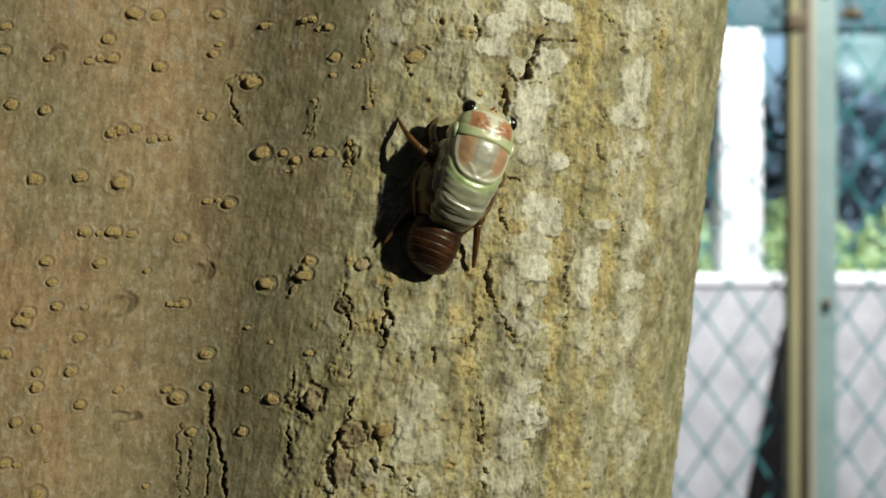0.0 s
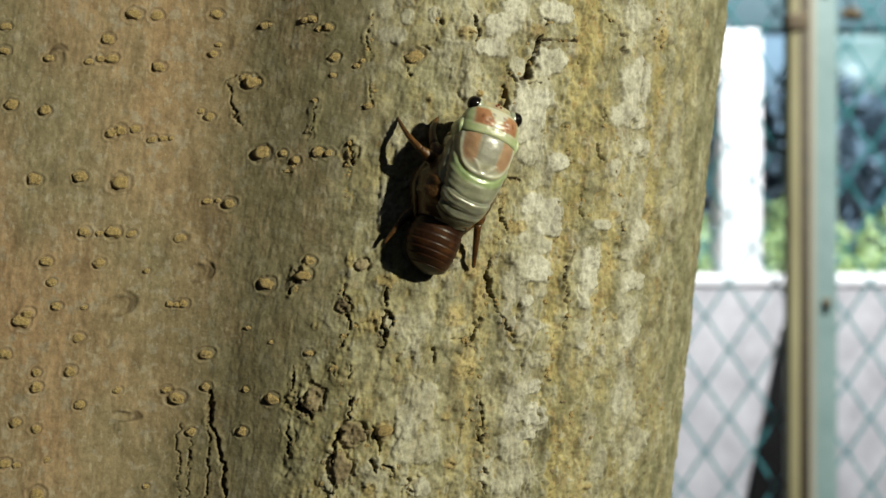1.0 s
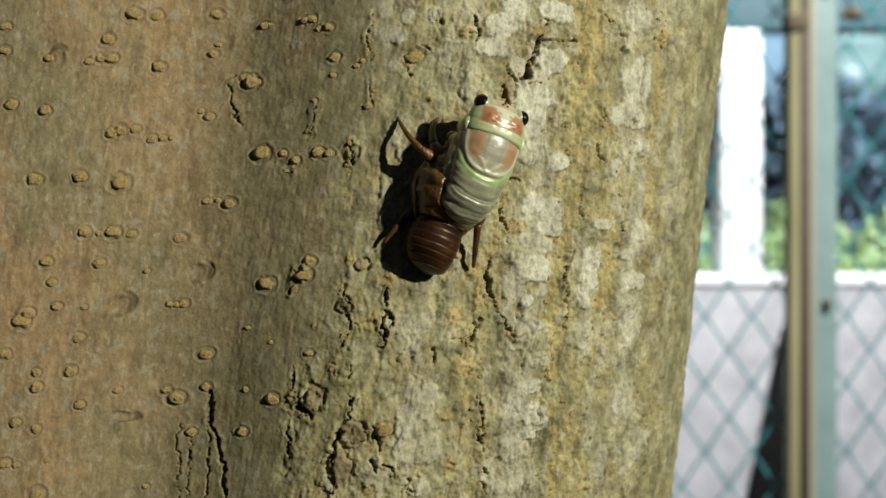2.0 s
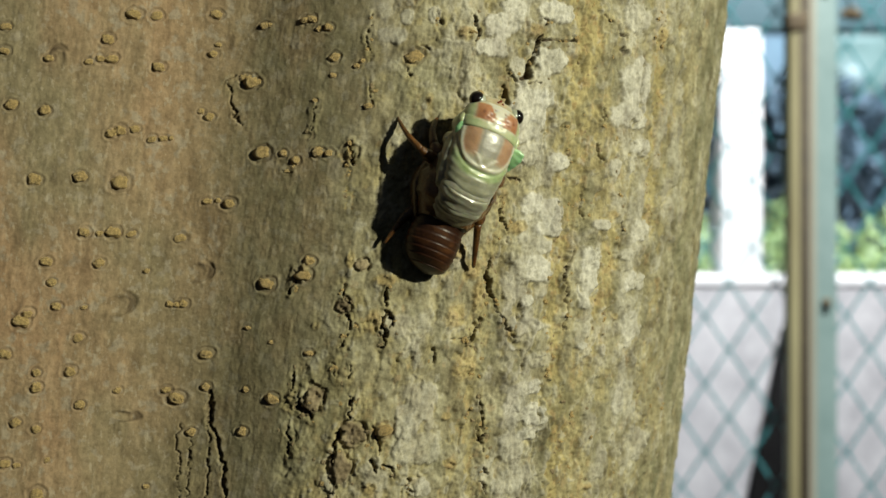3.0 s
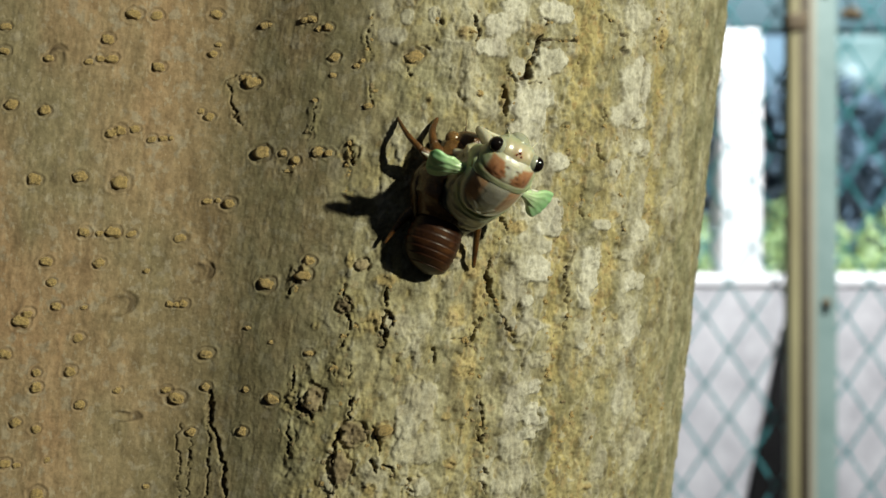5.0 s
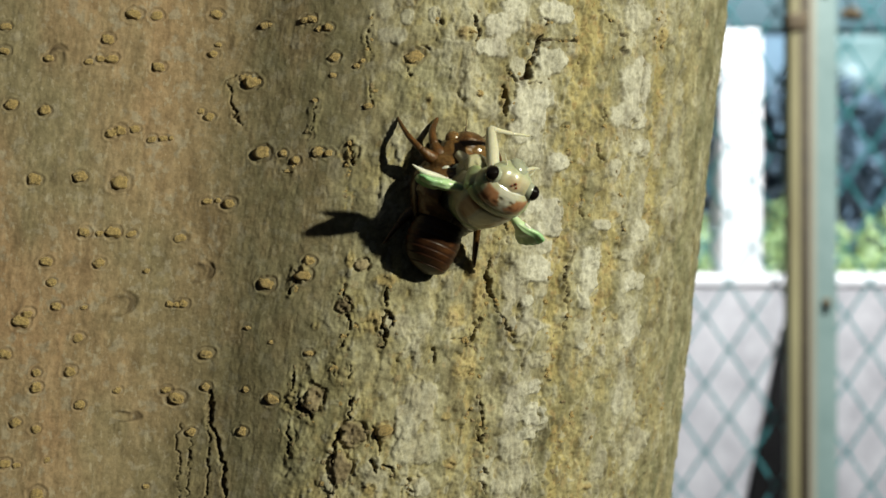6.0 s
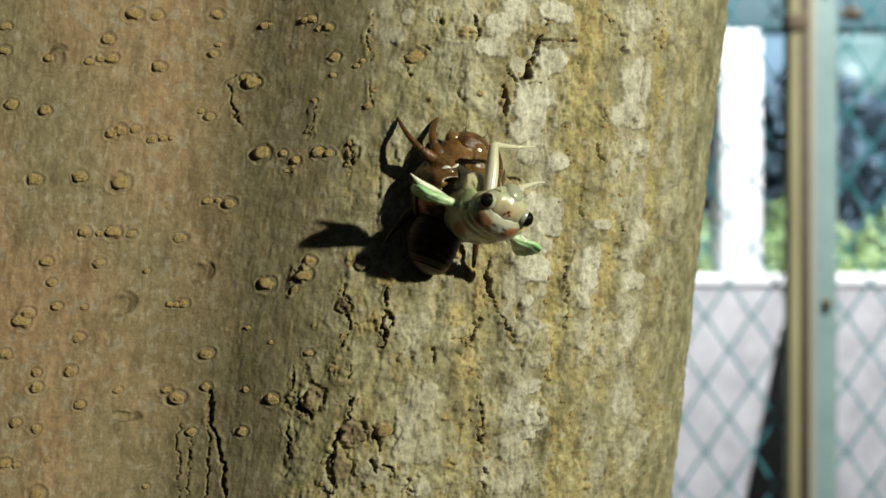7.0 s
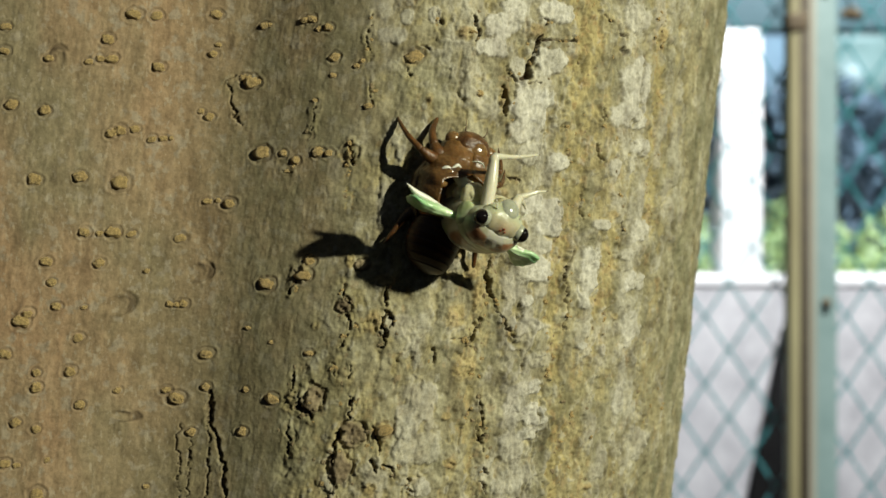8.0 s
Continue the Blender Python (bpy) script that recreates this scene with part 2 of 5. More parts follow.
YELLOW = (
    (8.0, 0.4, ((-26.5, -32.2), (-23.5, -42.2), (-24.0, -53.5))),
    (5.0, 0.45, ((-16.5, -34.8), (-13.0, -52.2))),
    (5.0, 0.9, ((29.5, 58.5), (31.0, 48.0), (31.0, 37.5), (31.5, 25.5))),
    (4.0, 0.9, ((31.5, 25.5), (30.5, 14.8), (30.5, 5.5), (28.5, -1.2))),
    (2.2, 0.9, ((28.5, -1.2), (28.5, -10.5), (30.2, -21.2), (31.8, -26.5))),
    (3.4, 0.75, ((43.5, 2.8), (43.8, -8.0), (43.8, -16.2), (42.5, -23.0))),
    (2.3, 0.9, ((31.0, -26.5), (33.0, -34.5), (34.2, -48.0), (35.0, -60.2))),
    (4.3, 0.55, ((40.5, -28.2), (41.0, -43.2), (42.8, -61.0))),
    (3.0, 0.8, ((53.0, 62.0), (53.5, 53.2), (55.5, 45.0), (57.8, 27.0), (57.8, 15.8), (58.8, 5.8))),
    (2.0, 0.6, ((10.2, 0.2), (10.5, -12.8), (10.8, -23.0), (10.0, -30.8), (10.5, -41.2), (12.2, -56.8))),
    (5.4, 0.4, ((68.0, -28.8), (76.0, -41.2), (82.2, -63.0))),
    (1.5, 0.5, ((11.8, 14.2), (12.5, 1.5))),
    (0.6, 0.9, ((-25.8, 23.8), (-25.2, 17.5), (-24.8, 8.5))),
    (3.8, 0.5, ((39.0, 27.2), (43.8, 15.2), (44.5, 5.5))),
)
CRUST = ((-2.5, 48.5, 2.5, 1.9), (-14.2, 41.8, 2.1, 1.6), (-14.0, -6.8, 2.8, 1.5), (-16.0, -16.0, 2.5, 2.8), (6.0, -4.8, 2.6, 2.8), (3.8, -37.8, 1.5, 1.0), (6.0, -48.8, 1.9, 1.6), (-11.5, -40.0, 1.8, 2.1), (-12.5, -53.0, 1.8, 1.5), (-32.5, -34.0, 1.8, 3.0), (9.0, 34.5, 1.2, 3.0), (-25.5, 21.0, 0.8, 3.2), (-22.5, -2.5, 1.0, 2.0), (29.5, 53.2, 0.9, 2.2), (16.0, 50.0, 3.2, 2.2), (43.5, 8.2, 2.1, 1.2), (7.5, -26.8, 3.8, 3.2), (2.0, -0.5, 2.2, 2.5), (-32.5, -4.0, 1.0, 2.2), (-9.2, 33.2, 1.0, 1.5), (2.8, 35.2, 1.2, 0.8), (48.8, -16.5, 1.8, 1.0), (18.0, -19.5, 1.5, 1.0), (46.2, -57.5, 2.1, 1.0))
CRUST_LOW = ((16.8, 5.0, 2.9, 1.8), (55.2, 52.5, 1.8, 2.5), (3.0, -15.2, 3.2, 3.2), (-28.5, -17.0, 1.1, 1.0), (8.2, -10.2, 1.5, 4.2))
COLUMNS = ((21.9, 5.5, 0.28), (51.8, 3.8, 0.3), (-5.4, 8.8, 0.12), (36.0, 4.2, -0.4), (8.9, 2.8, -0.2), (70.0, 3.2, -0.3), (-22.7, 6.2, -0.15))
CRACKS = (
    (0.34, 1.4, ((17.0, 53.5), (19.0, 51.5))),
    (0.68, 2.4, ((17.2, 48.8), (16.2, 46.0), (15.8, 43.0), (15.2, 40.5), (13.2, 38.8))),
    (0.29, 1.2, ((17.2, 48.8), (21.0, 48.5), (24.0, 48.5), (26.8, 48.5))),
    (0.17, 0.8, ((13.0, 38.8), (10.8, 39.0), (9.2, 42.5))),
    (0.17, 0.8, ((14.5, 38.8), (18.5, 38.0))),
    (0.51, 2.2, ((9.0, 37.5), (9.8, 33.5), (10.8, 30.0))),
    (0.56, 2.4, ((10.5, -1.8), (10.2, -6.2), (11.2, -9.5), (13.0, -12.5))),
    (0.28, 1.4, ((13.0, -12.5), (14.5, -15.5), (17.0, -18.2), (20.0, -19.8))),
    (0.39, 1.9, ((-14.0, -8.0), (-13.5, -12.0))),
    (0.39, 1.9, ((-13.8, -13.2), (-13.2, -18.0), (-13.2, -21.5))),
    (0.23, 1.3, ((-13.2, -14.0), (-11.2, -16.5), (-12.5, -19.0))),
    (0.29, 1.4, ((9.5, -14.8), (9.0, -19.0), (7.8, -20.8), (7.8, -23.2))),
    (0.14, 0.8, ((7.8, -20.5), (5.0, -20.2), (2.0, -19.8))),
    (0.38, 1.9, ((11.8, -33.2), (13.0, -36.8), (12.5, -39.8), (13.8, -43.2), (15.2, -47.0))),
    (0.17, 0.9, ((12.5, -39.8), (15.8, -43.5))),
    (0.29, 1.4, ((14.5, -49.8), (16.2, -52.0))),
    (0.27, 1.2, ((14.8, -53.5), (16.8, -56.2))),
    (0.20, 1, ((-23.5, -8.0), (-22.8, -10.5), (-21.5, -12.2))),
    (0.25, 1.2, ((-21.8, -14.2), (-21.0, -17.2), (-22.0, -21.2))),
    (0.14, 0.8, ((-20.8, -16.0), (-19.0, -18.2))),
    (0.23, 1.2, ((-31.8, -26.8), (-32.0, -31.2))),
    (0.34, 1.6, ((-30.8, -33.0), (-30.0, -35.5), (-27.2, -37.8))),
    (0.29, 1.5, ((-32.2, -39.0), (-31.5, -43.5), (-30.8, -45.5))),
    (0.45, 2, ((-21.2, -40.8), (-21.5, -44.2), (-22.2, -46.5), (-21.5, -47.8))),
    (0.28, 1.4, ((-18.5, -32.5), (-18.2, -37.5))),
    (0.34, 1.6, ((-13.2, -39.0), (-12.2, -42.2), (-11.0, -45.2))),
    (0.56, 2, ((-13.0, -46.2), (-11.5, -49.0))),
    (0.25, 1.2, ((-10.5, -47.8), (-7.5, -48.8), (-6.8, -50.8))),
    (0.23, 1, ((-3.8, -51.2), (-1.8, -55.2))),
    (0.20, 1, ((-20.5, -51.0), (-21.5, -55.0))),
    (0.23, 1.1, ((12.5, 11.8), (12.0, 7.2), (14.5, 5.0), (15.2, 1.2))),
    (0.34, 1.2, ((12.5, 16.8), (16.0, 14.8))),
    (0.29, 1.2, ((38.0, 53.5), (41.0, 50.5))),
    (0.27, 1, ((35.2, 55.8), (37.0, 54.2))),
    (0.23, 1, ((37.8, 33.2), (37.8, 29.5))),
    (0.45, 1.6, ((37.0, 25.2), (39.0, 21.5))),
    (0.23, 1.1, ((34.0, 14.2), (33.8, 10.8), (35.2, 7.0))),
    (0.26, 0.8, ((40.5, 47.8), (42.2, 46.2))),
    (0.45, 1.6, ((55.2, 51.5), (56.5, 49.8))),
    (0.34, 1.2, ((53.0, 57.2), (52.5, 55.5))),
    (0.25, 1.2, ((32.0, 0.5), (31.5, -5.2), (32.8, -16.0), (32.8, -19.0))),
    (0.34, 1.3, ((-1.8, -22.8), (-1.0, -25.2))),
    (0.25, 1.2, ((-12.5, 45.0), (-10.2, 43.5))),
    (0.34, 1.4, ((-1.2, 52.2), (0.8, 49.0), (0.8, 46.8))),
    (0.23, 1, ((-14.8, 39.8), (-14.2, 37.8))),
    (0.28, 1.1, ((46.2, 6.2), (47.8, 5.0))),
    (0.34, 1.7, ((-24.8, 23.5), (-24.2, 18.8))),
    (0.14, 0.7, ((-34.2, 32.8), (-34.2, 26.5))),
    (0.27, 1.1, ((-54.8, 37.5), (-53.5, 33.2), (-51.2, 28.0))),
    (0.18, 0.8, ((-54.8, 37.5), (-52.8, 38.8))),
    (0.23, 1.2, ((-57.0, -39.5), (-56.5, -45.8), (-55.0, -57.0))),
    (0.20, 1.1, ((-54.8, -41.2), (-54.2, -48.2), (-52.8, -57.0))),
    (0.23, 1.2, ((-52.0, -33.5), (-50.8, -40.5), (-50.8, -46.8), (-49.8, -57.0))),
    (0.56, 1.8, ((-50.8, -31.5), (-50.5, -38.0), (-48.2, -45.5), (-46.5, -50.5), (-44.8, -56.8))),
    (0.34, 1.3, ((-35.0, -5.0), (-34.8, -9.5))),
    (0.18, 0.9, ((-41.0, 17.8), (-37.5, 17.2))),
    (0.14, 0.8, ((82.2, -43.5), (79.8, -46.0))),
    (0.18, 0.9, ((68.2, -41.5), (68.5, -45.0))),
    (0.16, 0.8, ((56.8, -53.5), (56.5, -55.8))),
    (0.17, 0.9, ((63.0, -35.5), (62.8, -36.5))),
    (0.15, 0.8, ((-24.0, 51.2), (-24.5, 47.5), (-23.5, 42.5))),
    (0.14, 0.7, ((-9.8, 52.8), (-8.5, 49.5))),
    (0.14, 0.8, ((-22.5, 36.2), (-22.0, 32.2))),
    (0.14, 0.8, ((-23.8, -24.8), (-22.5, -29.2))),
    (0.17, 0.9, ((-20.2, -26.0), (-20.0, -29.2))),
)
WARTS_A = ((-75.9, 51.8, 1.7), (-70.8, 51.9, 1.4), (-58.7, 52.6, 1.3), (-48.8, 50.1, 1.0), (-47.6, 50.3, 0.7), (-39.1, 50.9, 1.1), (-37.5, 51.1, 1.0), (-35.8, 48.8, 0.8), (-33.5, 49.0, 1.1), (-80.9, 46.1, 1.3), (-84.5, 41.0, 1.0), (-82.2, 41.8, 1.1), (-79.6, 41.8, 1.3), (-93.2, 41.4, 1.0), (-69.0, 40.5, 1.4), (-31.4, 42.4, 1.3), (-26.2, 40.4, 0.8), (-31.2, 38.4, 0.7), (-58.7, 43.8, 1.1), (-57.8, 45.9, 0.8), (-51.9, 38.5, 1.1), (-50.3, 37.5, 1.7), (-48.8, 37.4, 1.0), (-92.8, 30.1, 1.3), (-100.2, 31.2, 1.3), (-99.4, 31.9, 0.7), (-59.6, 30.9, 0.8), (-58.0, 29.7, 1.1), (-77.8, 25.5, 1.3), (-75.9, 26.2, 1.4))
WARTS_B = ((-72.7, 26.6, 1.1), (-68.8, 24.4, 1.1), (-66.4, 24.6, 1.0), (-64.8, 24.8, 0.6), (-40.8, 21.3, 1.0), (-37.6, 19.6, 1.1), (-46.1, 21.4, 2.0), (-32.5, 21.4, 1.3), (-30.2, 21.1, 1.1), (-93.3, 15.1, 1.5), (-83.5, 15.9, 1.4), (-74.7, 14.6, 2.1), (-56.4, 10.7, 1.1), (-54.2, 10.9, 0.7), (-51.9, 10.2, 1.4), (-81.2, 3.7, 1.3), (-77.8, 3.4, 0.8), (-74.8, 3.7, 1.5), (-70.8, 3.3, 1.1), (-60.9, 2.4, 1.3), (-88.8, -2.8, 1.3), (-77.2, -3.1, 1.3), (-66.7, -4.9, 0.8), (-87.1, -7.3, 1.0), (-41.2, -7.8, 1.8), (-31.8, -2.6, 1.3), (-32.8, -5.9, 1.8), (-61.4, -12.4, 0.8), (-60.0, -12.6, 0.8), (-58.8, -12.2, 1.1))
WARTS_C = ((-92.7, -15.8, 1.8), (-91.5, -14.1, 1.4), (-85.5, -12.6, 1.1), (-80.0, -19.5, 1.3), (-95.3, -22.9, 1.3), (-53.2, -23.6, 1.5), (-44.4, -17.6, 0.7), (-38.5, -20.7, 0.6), (-88.2, -27.0, 1.1), (-80.9, -26.9, 1.4), (-87.9, -30.3, 1.3), (-69.9, -31.5, 1.0), (-60.2, -31.7, 1.1), (-58.1, -33.4, 1.7), (-77.7, -34.5, 1.1), (-91.4, -37.8, 1.1), (-86.8, -39.4, 1.1), (-43.3, -31.4, 0.8), (-36.7, -33.3, 1.5), (-43.1, -40.8, 1.3), (-54.4, -41.2, 1.1), (-83.5, -46.3, 0.7), (-92.8, -46.8, 1.3), (-90.1, -47.2, 0.8), (-61.9, -53.4, 0.8), (-85.1, -53.7, 1.7), (-52.4, -31.0, 1.1), (-103.0, 42.8, 1.3), (-103.2, 48.0, 1.1))
WARTS_D = ((-79.3, -12.9, 0.8), (-25.2, 21.3, 1.7), (-13.7, 42.5, 1.8), (-10.9, -40.1, 1.8), (-22.6, 31.5, 1.0), (2.6, 35.0, 0.8), (-29.4, -23.0, 1.0), (-25.0, 41.5, 0.7))
WARTS = (*WARTS_A, *WARTS_B, *WARTS_C, *WARTS_D)
SCARS = ((-56.8, -5.0, 3.0, 2.2, 0), (-72.5, -12.4, 4.0, 2.5, 10), (-68.4, -37.0, 3.5, 1.2, -10), (-91.1, 41.3, 2.8, 2.0, 100), (-35.2, 25.2, 1.2, 1.0, 0), (-26.3, -32.9, 1.5, 1.8, 20))
SCABS = ((-27.3, -33.3, 2.5, 3.8), (-17.7, -41.2, 3.2, 3.2), (-19.9, -48.4, 2.8, 3.8), (-19.9, -3.6, 1.8, 1.5), (-23.1, -12.3, 2.0, 1.8))



def close_to(S, Z, pts, reach):
    """True at places within reach of the box round a line."""
    x, y = [p[0] for p in pts], [p[1] for p in pts]
    return (S > min(x) - reach) & (S < max(x) + reach) & (Z > min(y) - reach) & (Z < max(y) + reach)


def bark(S, Z):
    """Relief in millimetres and the masks of the bark's colours at places of the chart."""
    warp = 3.0 * layered(S / 14, Z / 22, 5, 3)
    turn = ease(-18, -34, Z)
    smooth = 1 - ease(-40 + 2 * turn, -14 - 17 * turn, S + warp * (1 - 0.6 * turn) - 0.10 * Z * (1 - turn))
    edge = ease(55, 90, S + 0.8 * warp)
    rough = (1 - smooth) * (1 - 0.4 * edge) * (0.6 + 0.4 * ease(-25, 10, S + warp))
    lv = S - 0.04 * Z

    h = 0.7 * layered(S / 30, Z / 55, 11, 3)
    # grooves that run up the trunk, and flaking plates between them
    groove = 1 - np.abs(layered(lv / 8.5 + 0.5 * layered(S / 5, Z / 7, 31, 4, 0.6), Z / 38, 21, 3))
    groove = ease(0.86, 1.0, groove) * (0.45 + 0.55 * ease(-0.3, 0.3, layered(S / 6, Z / 10, 33, 3)))
    h -= rough * 0.55 * groove
    gap, val = flakes(S / 4.2 + 0.5 * layered(S / 3, Z / 3, 41, 3), Z / 7.5 + 0.5 * layered(S / 3, Z / 3, 45, 3), 51)
    h += rough * (0.8 * (val - 0.5) * ease(0.0, 0.3, gap))
    gap2, val2 = flakes(S / 1.7 + 0.4 * layered(S / 1.2, Z / 1.2, 61, 2), Z / 2.6, 71)
    h += rough * 0.45 * (val2 - 0.5) * ease(0.0, 0.3, gap2)
    h += rough * 0.5 * layered(S / 2.8, Z / 5.5, 81, 5, 0.6)
    # fine upright fibres of the smooth bark
    h += (smooth + 0.5 * edge) * (0.07 * layered(lv / 0.9, Z / 9.0, 91, 3, 0.6) + 0.16 * layered(S / 2.2, Z / 3.0, 95, 4, 0.62) + 0.08 * layered(S / 0.8, Z / 1.6, 97, 3, 0.7))

    lich_n = layered(S / 5.5 + 0.15 * warp, Z / 8.5, 101, 5, 0.62)
    for s0, w, lift in COLUMNS:
        lich_n = lich_n + 0.7 * lift * np.exp(-((S - 0.02 * Z - s0 + 0.5 * warp) / w) ** 2)
    lich = 0.5 * ease(0.14, 0.55, lich_n) * (1 - smooth) * (1 - 0.2 * edge)
    ragged = 0.62 * layered(S / 3.4, Z / 4.6, 111, 5, 0.62)
    patchy = ease(-0.35, 0.3, layered(S / 3.0, Z / 5.0, 115, 5, 0.62))
    for w, full, pts in STRIPS:
        near = close_to(S, Z, pts, 1.5 * w + 4)
        d, _ = line_gap(S[near], Z[near], pts, 2.0, 117)
        lich[near] = np.maximum(lich[near], full * patchy[near] * ease(1.15 * w, 0.6 * w, d))
    for s0, z0, a, b, full in (*PALE_TOP, *PALE_MID, *PALE_LOW):
        near = (np.abs(S - s0) < 2.2 * a) & (np.abs(Z - z0) < 2.2 * b)
        x, y = (S[near] - s0 + 0.1 * (Z[near] - z0)) / a, (Z[near] - z0) / b
        d = (np.abs(x) ** 2.3 + np.abs(y) ** 2.3) ** (1 / 2.3) + ragged[near]
        lich[near] = np.maximum(lich[near], min(1.0, 1.1 * full) * ease(1.12, 0.84, d))
    lich = lich * ease(1.1, 0.55, groove * rough)
    small = layered(S / 2.0, Z / 2.6, 121, 3)
    lich = np.maximum(lich, 0.34 * ease(0.34, 0.55, small) * (1 - 0.4 * smooth) * ease(-75, -30, S))
    lich = lich * (0.92 + 0.26 * layered(S / 1.8, Z / 2.2, 127, 4, 0.65))
    h += 0.22 * lich * (1 - smooth) + 0.12 * lich * layered(S / 0.9, Z / 0.9, 131, 3)

    plate = ease(0.15, 0.6, lich) * (1 - smooth)
    h += plate * (0.40 + 0.30 * layered(S / 2.4, Z / 3.4, 135, 4, 0.6)) * (1 - 0.4 * edge)
    grit = layered(S / 0.75, Z / 0.85, 137, 3, 0.7)
    h += rough * (1 - 0.6 * plate) * 0.24 * grit
    lump = layered(S / 1.5, Z / 1.9, 138, 2)
    h += rough * (1 - 0.7 * plate) * 0.34 * np.maximum(lump, -0.2)

    ochre = np.zeros(S.shape)
    for w, full, pts in YELLOW:
        near = close_to(S, Z, pts, 1.4 * w + 4)
        d, _ = line_gap(S[near], Z[near], pts, 1.6, 141)
        ochre[near] = np.maximum(ochre[near], 1.15 * full * ease(1.25 * w, 0.6 * w, d))
    fleck = ochre * ease(0.12, 0.4, layered(S / 1.8, Z / 2.6, 155, 4, 0.65))
    ochre = ochre * ease(-0.5, 0.35, layered(S / 2.2, Z / 3.6, 151, 5, 0.65) + 0.22)
    ochre = np.maximum(ochre, 0.55 * groove * rough)
    ochre = np.maximum(ochre, 0.6 * ease(0.28, 0.5, layered(S / 3.2, Z / 5.0, 161, 3)) * (1 - smooth))
    ochre = ochre * (1 - 0.85 * lich) * (1 - 0.5 * edge)
    h -= 0.35 * ease(0.2, 0.8, ochre) * rough
    rust = ease(0.42, 0.6, layered(S / 1.9, Z / 2.6, 171, 3)) * (1 - smooth) * 0.22
    rust = np.maximum(rust, 0.36 * fleck) * (1 - lich)
    lumps = layered(S / 1.5, Z / 1.5, 177, 4, 0.62)
    for s0, z0, a, b in (*CRUST, *CRUST_LOW):
        near = (np.abs(S - s0) < 2 * a) & (np.abs(Z - z0) < 2 * b)
        c = ease(1.15, 0.6, np.hypot((S[near] - s0) / a, (Z[near] - z0) / b) + 0.5 * lumps[near])
        rust[near] = np.maximum(rust[near], 0.30 * c * (0.7 + 1.2 * lumps[near]))
        ochre[near] = np.maximum(ochre[near], 0.8 * c)
        lich[near] = lich[near] * (1 - 0.8 * c)
        h[near] += c * (0.35 + 1.1 * lumps[near])

    crack = np.zeros(S.shape)
    for k, (wide, deep, pts) in enumerate(CRACKS):
        calm = pts[0][0] < -38
        near = close_to(S, Z, pts, 4.5)
        s, z = S[near], Z[near]
        d, u = line_gap(s, z, pts, 0.7 if calm else 0.75, 200 + 5 * k)
        half = (1.2 if calm else 1.35) * wide * (0.4 + 0.6 * np.sqrt(np.clip(4 * u * (1 - u), 0, 1))) * (0.95 + (0.9 if calm else 0.5) * layered(z / 2.2, s / 2.2, 220 + k, 3))
        half = np.maximum(half, 0.02)
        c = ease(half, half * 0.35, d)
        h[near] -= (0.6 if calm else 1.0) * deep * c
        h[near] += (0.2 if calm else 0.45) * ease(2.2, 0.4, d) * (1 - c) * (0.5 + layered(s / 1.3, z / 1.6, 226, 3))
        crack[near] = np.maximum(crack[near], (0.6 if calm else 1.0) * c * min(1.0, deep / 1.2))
        ochre[near] = np.maximum(ochre[near], (0.15 if calm else 0.55) * ease(2.4, 0.6, d) * (0.6 + layered(s / 1.6, z / 2.2, 228, 3)))
    thin = 1 - np.abs(layered(S / 4.6 + 0.45 * layered(S / 2, Z / 2, 231, 4, 0.65), Z / 11.0, 235, 3))
    thin = ease(0.975, 0.998, thin) * rough * ease(-0.25, 0.25, layered(S / 9, Z / 12, 239, 2))
    h -= 0.35 * thin
    crack = np.maximum(crack, 0.45 * thin)
    pit = ease(0.68, 0.86, layered(S / 1.3, Z / 1.7, 241, 2)) * rough
    h -= 0.25 * pit
    crack = np.maximum(crack, 0.15 * pit)
    scab_shade = np.zeros(S.shape)
    for s0, z0, a, b in SCABS:
        r = np.hypot((S - s0) / a, (Z - z0) / b) + 0.45 * layered(S / 2.2, Z / 2.4, 251, 4, 0.6)
        scab_shade = np.maximum(scab_shade, 0.85 * ease(1.15, 0.7, r))
        lip = np.exp(-((r - 0.98) / 0.13) ** 2)
        h += 0.7 * ease(1.05, 0.8, r) * (0.3 + 1.3 * layered(S / 1.8, Z / 1.6, 255, 4, 0.6)) - 0.8 * lip
        crack = np.maximum(crack, 0.32 * lip * ease(-0.3, 0.2, layered(S / 2, Z / 2, 258, 2)))
    # olive patches, plus shade painted on the right edge and between the lobes
    olive_shade = 0.75 * edge * ease(-0.5, 0.4, layered(S / 5, Z / 11, 261, 4, 0.6)) + 0.45 * (1 - smooth) * ease(0.05, 0.45, layered(S / 6, Z / 12, 265, 4, 0.6))
    olive_shade = np.maximum(olive_shade, 0.5 * ease(-62, -45, S + warp) * ease(-14, -32, S + warp) * ease(-0.5, 0.3, layered(S / 6, Z / 9, 267, 4, 0.6)))
    olive_shade = olive_shade * (1 - lich)
    for s0, z0, r in WARTS:
        near = (np.abs(S - s0) < 3 * r) & (np.abs(Z - z0) < 2.4 * r)
        d = np.hypot((S[near] - s0) / (1.1 * r), (Z[near] - z0) / (0.9 * r)) + 0.3 * layered(S[near] / 1.5, Z[near] / 1.5, 271, 3)
        # scab brown in the dip round each wart, deepening its recess shade
        rim = np.exp(-((d - 1.12) / 0.17) ** 2)
        h[near] += 0.16 * np.exp(-((d - 1.45) / 0.2) ** 2) * min(1.0, r) - 0.18 * rim
        scab_shade[near] = np.maximum(scab_shade[near], 0.48 * rim)
